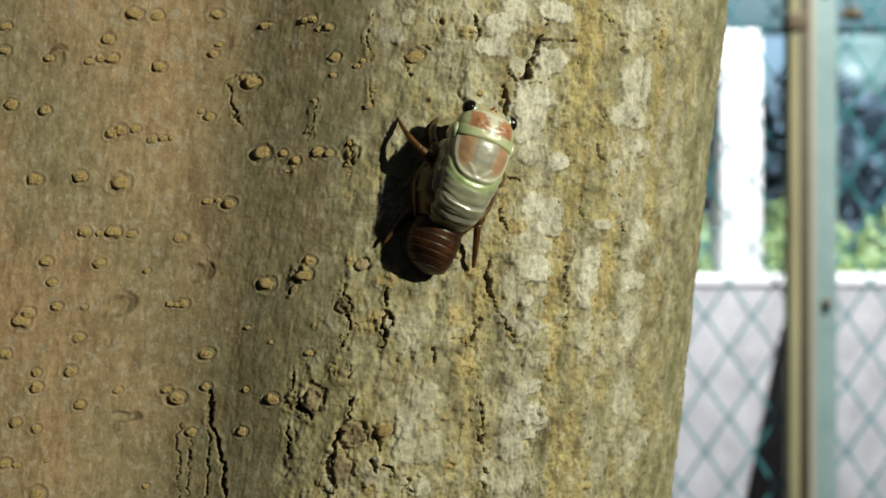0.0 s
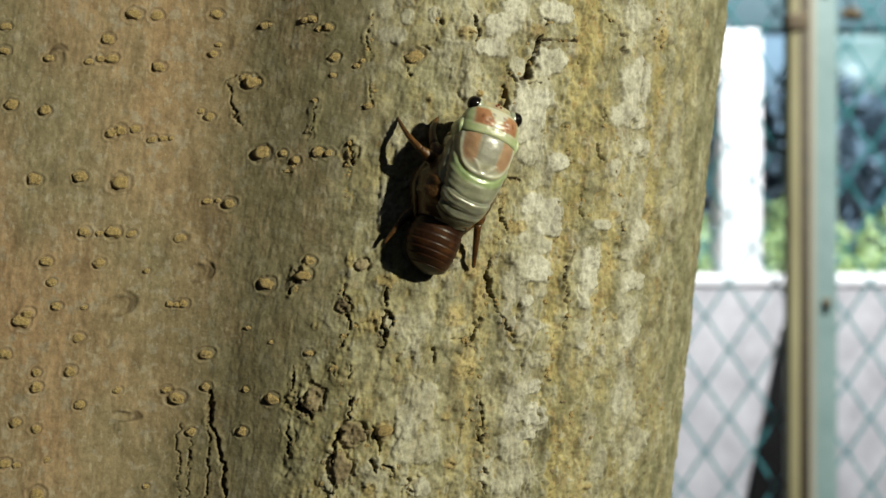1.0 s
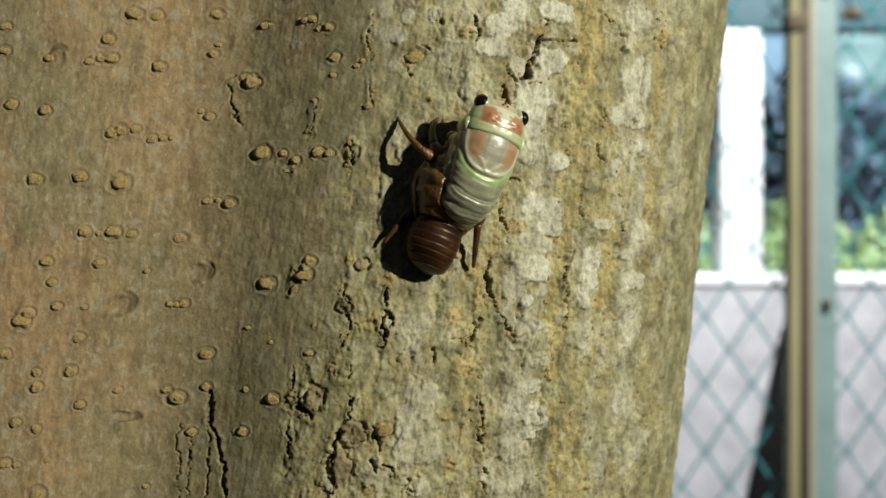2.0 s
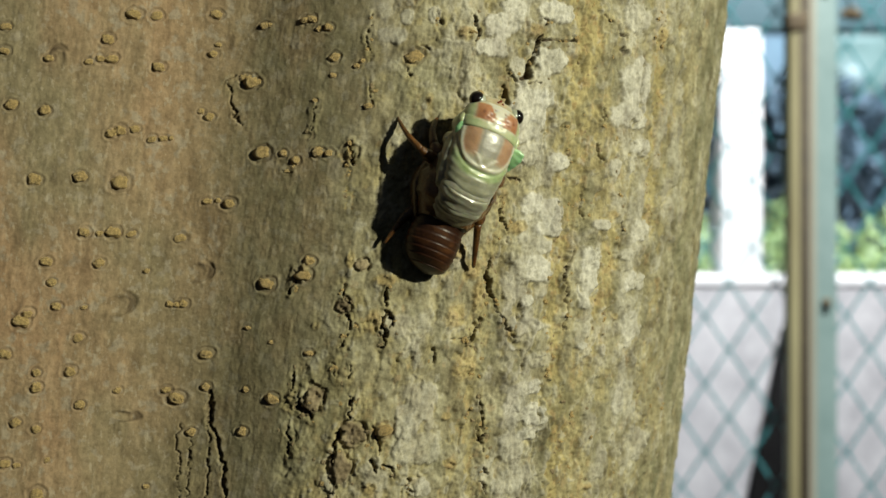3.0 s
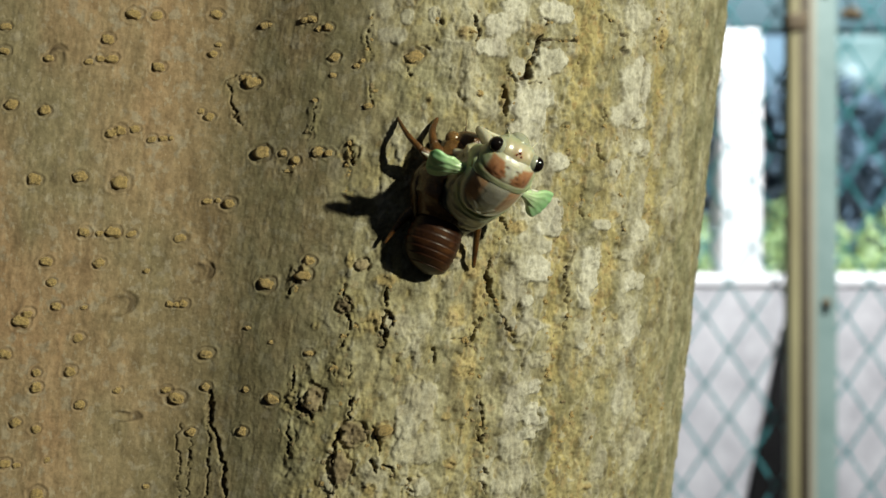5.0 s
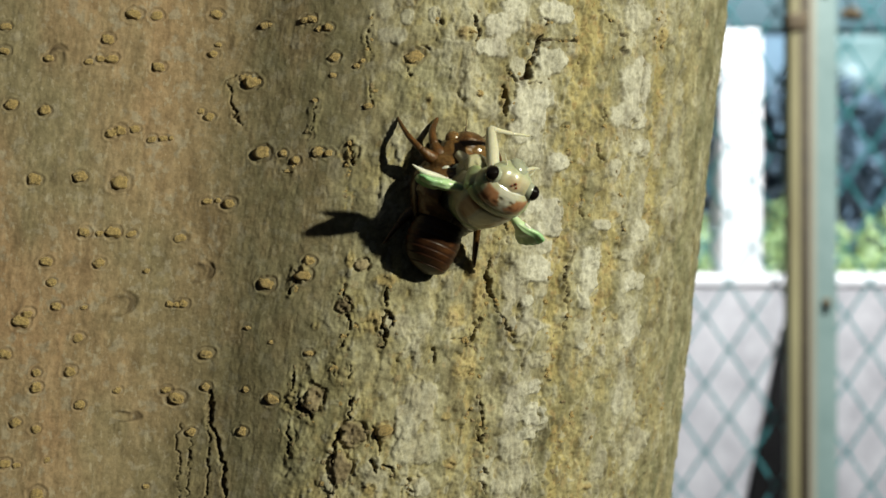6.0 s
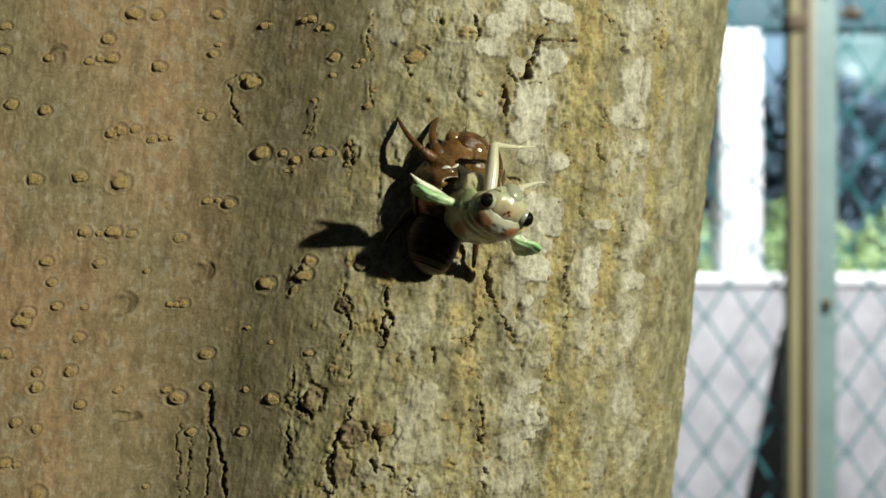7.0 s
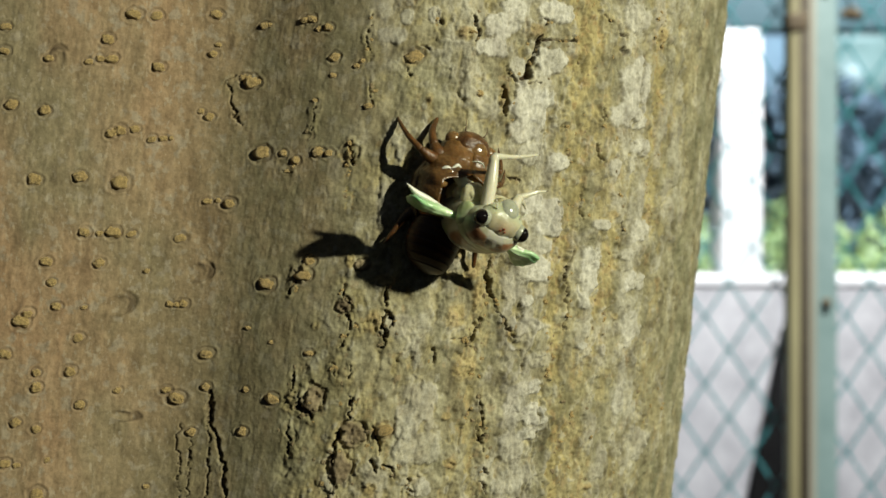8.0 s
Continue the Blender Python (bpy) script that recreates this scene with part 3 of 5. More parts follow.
    for s0, z0, a, b, turn in SCARS:
        c, q = math.cos(radians(turn)), math.sin(radians(turn))
        x, y = ((S - s0) * c + (Z - z0) * q) / a, (-(S - s0) * q + (Z - z0) * c) / b
        r = np.hypot(x, y)
        h += 0.5 * ease(0.55, 0.9, r) * ease(1.25, 0.95, r) * ease(-0.6, 0.8, x) - 0.35 * ease(0.9, 0.3, r)
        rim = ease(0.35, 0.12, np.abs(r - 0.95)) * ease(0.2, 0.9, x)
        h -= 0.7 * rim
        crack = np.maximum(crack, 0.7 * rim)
    return h, {"smooth": smooth, "ruddy": smooth * ease(-48, -80, S + 2 * warp), "olive_shade": np.clip(olive_shade, 0, 1), "scab_shade": np.clip(scab_shade, 0, 1), "lichen": np.clip(lich, 0, 1), "ochre": np.clip(ochre, 0, 1), "rust": np.clip(rust, 0, 1), "crack": np.clip(crack, 0, 1)}


def spaced(lo, hi, step, far_lo, far_hi, grow=1.35, top=60.0):
    """Fine steps between lo and hi, growing steps outside."""
    mid = list(np.arange(lo, hi, step))
    up, v, d = [], mid[-1] + step, step
    while v < far_hi:
        up.append(v)
        d = min(d * grow, top)
        v += d
    down, v, d = [], mid[0] - step, step
    while v > far_lo:
        down.append(v)
        d = min(d * grow, top)
        v -= d
    return np.array([far_lo] + down[::-1] + mid + up + [far_hi])


def build_trunk():
    half = RING_LEN * 500
    s = spaced(-104, 112, 0.25, -half, half, 1.3, 8.0)[:-1]
    z = spaced(-64, 64, 0.25, -1300, 1900)
    S, Z = np.meshgrid(s, z)
    h, masks = bark(S, Z)
    flare = 70 * np.exp(-(Z + 1300) / 130)
    co = on_trunk(S, Z, h + flare)
    tops = [np.repeat(co[k].mean(0)[None, None] + np.array([0, 0, lift]), S.shape[1], 1) for k, lift in ((0, -0.01), (-1, 0.02))]
    co = np.concatenate([tops[0], co, tops[1]], 0)
    masks = {key: np.concatenate([v[:1], v, v[-1:]], 0) for key, v in masks.items()}
    rows, cols = co.shape[:2]
    idx = np.arange(rows * cols).reshape(rows, cols)
    right = np.roll(idx, -1, 1)
    quads = np.stack([idx[:-1], right[:-1], right[1:], idx[1:]], -1).reshape(-1, 4)
    me = bpy.data.meshes.new("trunk")
    me.vertices.add(rows * cols)
    me.vertices.foreach_set("co", co.astype(np.float32).ravel())
    me.loops.add(quads.size)
    me.loops.foreach_set("vertex_index", quads.astype(np.int32).ravel())
    me.polygons.add(len(quads))
    me.polygons.foreach_set("loop_start", np.arange(0, quads.size, 4, dtype=np.int32))
    me.update(calc_edges=True)
    me.polygons.foreach_set("use_smooth", np.ones(len(quads), bool))
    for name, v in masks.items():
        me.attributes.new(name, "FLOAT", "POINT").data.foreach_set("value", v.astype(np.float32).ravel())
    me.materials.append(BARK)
    ob = new("tree_trunk", me)
    return tagged(ob, "leaning grey-brown tree trunk with pale lichen and cracked bark", "tree trunk")


trunk = build_trunk()


# ---- corky warts on the bark, each a lump of its own ----
CORK = surface("ochre_cork", (0.22, 0.145, 0.052), (0.80, 0.585, 0.26), 2.6, 0.5, 0.6, 0.05)


def build_warts():
    rnd = random.Random(21)
    shapes = []
    for k in range(9):
        bm = bmesh.new()
        bmesh.ops.create_icosphere(bm, subdivisions=3, radius=1.0)
        for v in bm.verts:
            n = noise.noise(v.co * 1.6 + Vector((k * 7.1, 0, 0))) * 0.34 + noise.noise(v.co * 2.6 + Vector((0, k * 3.3, 0))) * 0.16 + noise.noise(v.co * 6.0) * 0.08
            v.co *= 1 + n
            v.co.z *= 0.8
        me = bpy.data.meshes.new("wart")
        bm.to_mesh(me)
        bm.free()
        me.polygons.foreach_set("use_smooth", np.ones(len(me.polygons), bool))
        me.materials.append(CORK)
        shapes.append(me)
    rows = np.array(WARTS)
    high, _ = bark(rows[:, :1], rows[:, 1:2])
    for (s, z, r), h in zip(rows.tolist(), high[:, 0].tolist()):
        r *= 0.95
        at = Vector(on_trunk(s, z, h - 0.18 * r))
        nx, ny = np.interp(s * 0.001, RING_S, RING_N[:, 0]), np.interp(s * 0.001, RING_S, RING_N[:, 1])
        n = Vector((nx, ny, 0)).normalized()
        u = Vector((0, 0, 1))
        m = Matrix((u.cross(n), u, n)).transposed().to_4x4()
        ob = new("wart", shapes[rnd.randrange(9)])
        ob.parent = trunk
        ob.matrix_basis = Matrix.Translation(at) @ m @ Matrix.Rotation(rnd.uniform(-0.4, 0.4), 4, "Z") @ Matrix.Diagonal((r * 0.001 * rnd.uniform(0.95, 1.2), r * 0.001 * rnd.uniform(0.7, 0.95), r * 0.001 * rnd.uniform(0.8, 1.15), 1))


def build_crumbs():
    """Loose crusty crumbs of bark along the cracks and in the yellow furrows."""
    rnd = random.Random(77)
    shapes = []
    for k in range(8):
        bm = bmesh.new()
        bmesh.ops.create_icosphere(bm, subdivisions=2, radius=1.0)
        for v in bm.verts:
            v.co *= 1 + noise.noise(v.co * 1.3 + Vector((k * 5.3, 2, 0))) * 0.7 + noise.noise(v.co * 3.2 + Vector((0, k * 2.9, 0))) * 0.4
            v.co.z *= 0.7
        me = bpy.data.meshes.new("bark_crumb")
        bm.to_mesh(me)
        bm.free()
        me.materials.append(CRUMB if k % 2 else CORK)
        shapes.append(me)
    spots = []
    for wide, deep, pts in CRACKS:
        for (ax, ay), (bx, by) in zip(pts, pts[1:]):
            for _ in range(2):
                u = rnd.random()
                spots.append((ax + u * (bx - ax) + rnd.gauss(0, 1.1), ay + u * (by - ay) + rnd.gauss(0, 0.8)))
    for w, full, pts in YELLOW:
        for (ax, ay), (bx, by) in zip(pts, pts[1:]):
            for _ in range(4):
                u = rnd.random()
                spots.append((ax + u * (bx - ax) + rnd.uniform(-w, w) * 0.8, ay + u * (by - ay)))
    spots = np.array([q for q in spots if q[0] > -40])
    high, _ = bark(spots[:, :1], spots[:, 1:2])
    for (s, z), h in zip(spots.tolist(), high[:, 0].tolist()):
        r = rnd.uniform(0.3, 0.75)
        n = Vector((np.interp(s * 0.001, RING_S, RING_N[:, 0]), np.interp(s * 0.001, RING_S, RING_N[:, 1]), 0)).normalized()
        m = Matrix((Vector((0, 0, 1)).cross(n), Vector((0, 0, 1)), n)).transposed().to_4x4()
        ob = new("bark_crumb", shapes[rnd.randrange(8)])
        ob.parent = trunk
        ob.matrix_basis = Matrix.Translation(Vector(on_trunk(s, z, h - 0.2 * r))) @ m @ Matrix.Rotation(rnd.uniform(0, 6.3), 4, "Z") @ Matrix.Diagonal((r * 0.001, r * 0.001 * rnd.uniform(0.6, 1.0), r * 0.001 * rnd.uniform(0.5, 0.9), 1))


CRUMB = surface("brown_crumb", (0.12, 0.085, 0.045), (0.34, 0.27, 0.15), 1.6, 0.9, 0.5, 0.0004)
build_warts()
build_crumbs()


# ---- shared builders ----
def part(name, bm, mat, parent=None, label="", smooth=True):
    me = bpy.data.meshes.new(name)
    bm.normal_update()
    bm.to_mesh(me)
    bm.free()
    if smooth:
        me.polygons.foreach_set("use_smooth", np.ones(len(me.polygons), bool))
    me.materials.append(mat)
    ob = new(name, me)
    ob.parent = parent
    if label:
        ob["label"] = label
    return ob


def thing(name, label, category, at=(0, 0, 0), group="", kind=""):
    ob = new(name)
    ob.location = at
    ob.empty_display_size = 0.01
    return tagged(ob, label, category, group, kind)


def box(bm, x0, x1, y0, y1, z0, z1, bevel=0.0, seg=2):
    got = bmesh.ops.create_cube(bm, size=1.0, matrix=Matrix.Translation(((x0 + x1) / 2, (y0 + y1) / 2, (z0 + z1) / 2)) @ Matrix.Diagonal((x1 - x0, y1 - y0, z1 - z0, 1)))
    if bevel:
        edges = list({e for v in got["verts"] for e in v.link_edges})
        bmesh.ops.bevel(bm, geom=edges, offset=bevel, segments=seg, profile=0.6, affect="EDGES")
    return bm


def tube(bm, pts, radii, sides=8, flat=1.0, up=Vector((0, 0, 1)), cap=True):
    """A tapered tube along points, with round ends."""
    pts = [Vector(p) for p in pts]
    if isinstance(radii, (int, float)):
        radii = [radii] * len(pts)
    rings = []
    for k, p in enumerate(pts):
        t = (pts[min(k + 1, len(pts) - 1)] - pts[max(k - 1, 0)]).normalized()
        a = t.cross(up)
        a = (a if a.length > 1e-4 else t.cross(Vector((1, 0, 0)))).normalized()
        b = a.cross(t).normalized()
        rings.append([bm.verts.new(p + radii[k] * (math.cos(q) * a + flat * math.sin(q) * b)) for q in (2 * math.pi * j / sides for j in range(sides))])
    for r0, r1 in zip(rings, rings[1:]):
        for j in range(sides):
            bm.faces.new((r0[j], r0[(j + 1) % sides], r1[(j + 1) % sides], r1[j]))
    if cap:
        for ring, k, s in ((rings[0], 0, -1), (rings[-1], -1, 1)):
            t = (pts[1] - pts[0] if k == 0 else pts[-1] - pts[-2]).normalized()
            tip = bm.verts.new(pts[k] + s * t * radii[k] * 0.7)
            for j in range(sides):
                f = (ring[j], ring[(j + 1) % sides], tip)
                bm.faces.new(f if s > 0 else f[::-1])
    return bm


# ---- the garden behind: ground, chain-link fence, wall, white post, hedge, trees ----
SOIL = surface("soil", (0.035, 0.028, 0.02), (0.09, 0.075, 0.055), 6, 0.95, 0.6, 0.01)
WALL = surface("painted_render", (0.20, 0.20, 0.208), (0.365, 0.36, 0.365), 14, 0.85, 0.3, 0.002)
WHITE = surface("white_paint", (0.78, 0.79, 0.80), (0.86, 0.86, 0.86), 7, 0.5, 0.1, 0.0005)
STRIP = surface("beige_strip", (0.14, 0.12, 0.052), (0.28, 0.255, 0.13), 14, 0.55, 0.3, 0.001, stretch=(1, 1, 0.08))
GREIGE = surface("grey_beige_strip", (0.16, 0.15, 0.10), (0.25, 0.24, 0.175), 14, 0.55, 0.3, 0.001, stretch=(1, 1, 0.08))
SEAM = surface("dark_brown_seam", (0.018, 0.012, 0.004), (0.05, 0.036, 0.014), 40, 0.8, 0.4, 0.001)
RUSTY = surface("brown_rust", (0.05, 0.034, 0.014), (0.105, 0.075, 0.034), 40, 0.8, 0.4, 0.001)
WIRE = surface("green_coated_wire", (0.03, 0.17, 0.18), (0.06, 0.25, 0.25), 30, 0.4, 0.0)
BLACK = surface("deep_black", (0.003, 0.003, 0.003), (0.007, 0.007, 0.007), 12, 0.7, 0.2, 0.001)
LEAF = surface("hedge_leaf", (0.20, 0.30, 0.10), (0.40, 0.52, 0.24), 25, 0.5, 0.0)
# blue night haze is mixed into the leaf colour of the trees
DARKLEAF = surface("hazed_tree_leaf", (0.046, 0.072, 0.098), (0.105, 0.148, 0.185), 12, 0.5, 0.0)
FASCIA = surface("teal_fascia_paint", (0.056, 0.095, 0.098), (0.07, 0.116, 0.118), 3, 0.5, 0.1, 0.001)
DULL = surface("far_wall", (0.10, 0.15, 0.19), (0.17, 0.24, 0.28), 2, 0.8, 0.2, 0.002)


def build_ground():
    bm = bmesh.new()
    n, size = 40, 400.0
    vs = []
    for i in range(n + 1):
        for j in range(n + 1):
            u, v = (2 * i / n - 1), (2 * j / n - 1)
            x, y = size * u * abs(u) ** 2, size * v * abs(v) ** 2
            vs.append(bm.verts.new((x, y, 0.006 * math.sin(9 * x) * math.cos(7 * y) if abs(x) < 9 else 0)))
    for i in range(n):
        for j in range(n):
            a = i * (n + 1) + j
            bm.faces.new((vs[a], vs[a + n + 1], vs[a + n + 2], vs[a + 1]))
    return tagged(part("ground", bm, SOIL), "bare dark soil under the tree", "ground", kind="structure")


def build_fence():
    fence = thing("chain_link_fence", "teal coated chain-link fence on painted steel posts", "fence", (0, 1.9, 0))
    bm = bmesh.new()
    # the mesh: zigzag wires that hook into one another
    pitch, tall, z0, z1, x0, x1 = 0.0736, 0.1058, 0.06, 2.05, -0.9, 2.7
    k = 0
    x = x0
    off_x, off_z = 0.4279 - 0.0368 * 24, 1.0892
    while x < x1:
        base = off_x + k * pitch / 2
        pts, n = [], int((z1 - z0) / (tall / 2))
        for j in range(n):
            z = off_z + (j - n // 2 + 0) * tall / 2
            s = 1 if (j + k) % 2 else -1
            pts.append((base + s * (pitch / 4) * 0.98, 0.0022 * s, z))
        tube(bm, pts, 0.0026, 5)
        x = base + pitch / 2
        k += 1
    part("wire_mesh", bm, WIRE, fence, "teal coated woven wire")
    for px in (-0.75, 0.574, 2.0):
        bm = box(bmesh.new(), px - 0.012, px + 0.030, -0.040, 0.002, 0.0, 2.15, 0.006)
        post = part("post", bm, TEAL, fence, "square steel post with teal paint")
        # each colour band along the post is built as a strip of its own
        bm = box(bmesh.new(), px - 0.0160, px - 0.0045, -0.0455, -0.010, 0.0, 2.12, 0.003, 2)
        part("cover_strip", bm, GREIGE, post, "grey-beige cover strip")
        bm = box(bmesh.new(), px - 0.047, px - 0.0175, -0.046, -0.014, 0.0, 2.12, 0.008, 3)
        part("side_tube", bm, STRIP, post, "beige tube")
        bm = box(bmesh.new(), px - 0.0300, px - 0.0165, -0.0475, -0.004, 0.0, 2.12)
        part("brown_seam", bm, SEAM, post, "dark brown seam")
        # small raised plate added for a dark smudge on the side tube
        bm = box(bmesh.new(), px - 0.0485, px - 0.0175, -0.0490, -0.010, 1.632, 1.660, 0.004, 2)
        part("dark_smudge", bm, RUSTY, post, "dark brown smudge built as a small raised plate")
        for zz in (1.218, 1.70):
            bm = bmesh.new()
            bmesh.ops.create_cone(bm, cap_ends=True, segments=8, radius1=0.008, radius2=0.006, depth=0.008, matrix=Matrix.Translation((px + 0.012, -0.043, zz)) @ Euler((radians(90), 0, 0)).to_matrix().to_4x4())
            part("bolt", bm, RUSTY, post, "rusty bolt head")
    return fence


def build_dry_leaf():
    """A curled dead leaf caught in the mesh, with its stalk."""
    t = thing("dry_leaf", "curled brown dead leaf caught in the wire mesh", "leaf", (0.634, 1.885, 1.662))
    bm = bmesh.new()
    rows = []
    for i in range(9):
        u = i / 8
        wide = 0.011 * math.sin(math.pi * (0.06 + 0.9 * u)) ** 0.8
        rows.append([bm.verts.new((-0.02 + 0.042 * u, -0.006 * math.cos(3 * u) + 0.9 * abs(v) * 0.006, 0.006 * math.sin(2.5 * u) + v * wide - 0.004 * u)) for v in (-1, -0.5, 0, 0.5, 1)])
    for a, b in zip(rows, rows[1:]):
        for j in range(4):
            bm.faces.new((a[j], b[j], b[j + 1], a[j + 1]))
    blade = part("blade", bm, RUSTY, t)
    mod = blade.modifiers.new("thickness", "SOLIDIFY")
    mod.thickness = 0.0006
    part("stalk", tube(bmesh.new(), [(-0.004, -0.004, 0.006), (-0.006, -0.002, 0.02), (-0.008, 0.004, 0.035)], [0.0016, 0.002, 0.003], 6), BLACK, t, "dark stalk")


def build_wall():
    """A low painted wall in sections with white coping stones."""
    y0, y1 = 3.0, 3.14
    for k, (a, b, base) in enumerate(((-1.9, 0.855, 0), (0.945, 3.6, 0))):
        wall = tagged(new(f"garden_wall_{k + 1}"), "low grey-white painted rendered wall", "wall", kind="structure")
        bm = box(bmesh.new(), a, b, y0 + 0.012, y1 - 0.012, 0, 1.205, 0.004, 1)
        part("core", bm, WALL, wall)
        x = a
        while x < b - 0.02:
            e = min(x + 0.56, b)
            bm = box(bmesh.new(), x + 0.003, e - 0.003, y0 + 0.004, y1 + 0.002, 1.207, 1.238, 0.012, 3)
            part("coping_stone", bm, WHITE, wall, "white rounded coping stone")
            x = e


def build_white_post():
    t = thing("white_post", "bright white painted square post with rounded top", "post", (0.735, 3.075, 0))
    part("shaft", box(bmesh.new(), -0.046, 0.058, -0.058, 0.058, 1.238, 1.83, 0.008, 2), WHITE, t)
    part("cap", box(bmesh.new(), -0.044, 0.052, -0.058, 0.058, 1.825, 1.846, 0.010, 3), WHITE, t)


def build_dark_sheet():
    # black sheet added to fill the dark slanted patch on the wall
    t = thing("dark_slanted_sheet", "black slanted sheet added at the dark patch on the garden wall", "board")
    bm = box(bmesh.new(), -0.045, 0.045, -0.005, 0.005, 0, 1.14, 0.003, 1)
    bm.transform(pose(0.650, 2.974, 0.012, -0.4, 11.8, 0))
    part("sheet", bm, BLACK, t)


def leaf_cloud(rnd, spots, count, size, spread):
    """Many small folded leaves round the given centres."""
    bm = bmesh.new()
    for _ in range(count):
        c, r = spots[rnd.randrange(len(spots))]
        d = Vector((rnd.gauss(0, 1), rnd.gauss(0, 1), rnd.gauss(0, 1))).normalized() * r * rnd.random() ** 0.4
        m = Matrix.Translation(Vector(c) + d) @ Euler([rnd.uniform(0, 6.3) for _ in range(3)]).to_matrix().to_4x4()
        s = size * rnd.uniform(0.6, 1.3)
        v = [bm.verts.new(m @ Vector(p)) for p in ((0, -s, 0), (0.42 * s, 0, 0.12 * s), (0, s, 0), (-0.42 * s, 0, 0.12 * s))]
        bm.faces.new((v[0], v[1], v[2]))
        bm.faces.new((v[0], v[2], v[3]))
    return bm


def build_hedge():
    rnd = random.Random(5)
    x = -1.6
    while x < 4.4:
        r = rnd.uniform(0.17, 0.24)
        top = rnd.uniform(1.38, 1.48)
        t = thing("hedge_bush", "leafy green clipped hedge bush behind the wall", "bush", (x, 4.3, 0), "hedge bushes")
        bm = bmesh.new()
        for _ in range(5):
            tube(bm, [(rnd.uniform(-0.04, 0.04), rnd.uniform(-0.04, 0.04), 0), (rnd.uniform(-0.1, 0.1), rnd.uniform(-0.1, 0.1), 0.6), (rnd.uniform(-0.15, 0.15), rnd.uniform(-0.1, 0.1), 1.2)], [0.012, 0.008, 0.004], 5)
        part("stems", bm, RUSTY, t)
        spots = [((rnd.uniform(-r, r), rnd.uniform(-0.2, 0.2), h), rnd.uniform(0.14, 0.2)) for h in np.linspace(0.3, top - 0.12, 14)]
        part("leaves", leaf_cloud(rnd, spots, 2600, 0.022, r), LEAF, t, smooth=False)
        x += r * 1.5


def build_trees():
    rnd = random.Random(9)
    for x in (-0.6, 0.7, 1.55, 2.3, 3.1):
        t = thing("garden_tree", "dark leafy garden tree in the night", "tree", (x, 6.4 + rnd.uniform(-0.3, 0.3), 0), "garden trees")
        bm = bmesh.new()
        tube(bm, [(0, 0, 0), (0.03, 0, 0.9), (-0.02, 0.02, 1.5), (0, 0, 1.9)], [0.07, 0.055, 0.04, 0.015], 8)
        for k in range(7):
            a, h = rnd.uniform(0, 6.3), rnd.uniform(0.8, 1.7)
            tube(bm, [(0, 0, h), (0.25 * math.cos(a), 0.25 * math.sin(a), h + 0.22), (0.45 * math.cos(a), 0.45 * math.sin(a), h + 0.35)], [0.025, 0.015, 0.006], 5)
        part("trunk", bm, RUSTY, t)
        spots = [((rnd.uniform(-0.5, 0.5), rnd.uniform(-0.35, 0.35), rnd.uniform(0.9, 2.12)), rnd.uniform(0.14, 0.27)) for _ in range(32)]
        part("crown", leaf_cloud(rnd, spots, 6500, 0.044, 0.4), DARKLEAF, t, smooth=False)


def build_shed():
    """A far building: teal fascia under the eave, a dull wall below."""
    t = thing("far_building", "far low building with a wide teal fascia", "building", (0, 8.5, 0))
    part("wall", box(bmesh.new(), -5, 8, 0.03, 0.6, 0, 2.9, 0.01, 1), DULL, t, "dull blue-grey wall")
    part("fascia", box(bmesh.new(), -5.2, 8.2, -0.03, 0.0, 2.83, 3.9, 0.02, 2), FASCIA, t, "teal painted fascia board")
    part("roof", box(bmesh.new(), -5.2, 8.2, 0.004, 5.0, 3.5, 3.62, 0.02, 1), DULL, t)
    for x in (-3, -1.2, 0.6, 2.45, 4.2):
        w = part("window", box(bmesh.new(), x, x + 0.9, -0.004, 0.027, 2.15, 2.8, 0.006, 1), TEAL, t, "pale window")
        part("pane", box(bmesh.new(), x + 0.05, x + 0.85, -0.02, -0.006, 2.2, 2.75), TEAL, w)


BLACK.node_tree.nodes["Principled BSDF"].inputs["Specular IOR Level"].default_value = 0.05
ground = build_ground()
fence = build_fence()
build_dry_leaf()
build_wall()
build_white_post()
build_dark_sheet()
build_hedge()
build_trees()
build_shed()


# ---- the cicada and its shell, in millimetres: x to its right side, y towards its head, z up from its back ----
MM = 0.001
FOOT = Vector(on_trunk(-3.0, 8.8))
OUT = Vector((math.sin(radians(21)), -math.cos(radians(21)), 0.0))
AHEAD = Vector((0.386, 0, 0.922))
AHEAD = (AHEAD - AHEAD.dot(OUT) * OUT).normalized()
SIDE = AHEAD.cross(OUT).normalized()
BODY = Matrix.Translation(FOOT) @ Matrix((SIDE, AHEAD, OUT)).transposed().to_4x4()


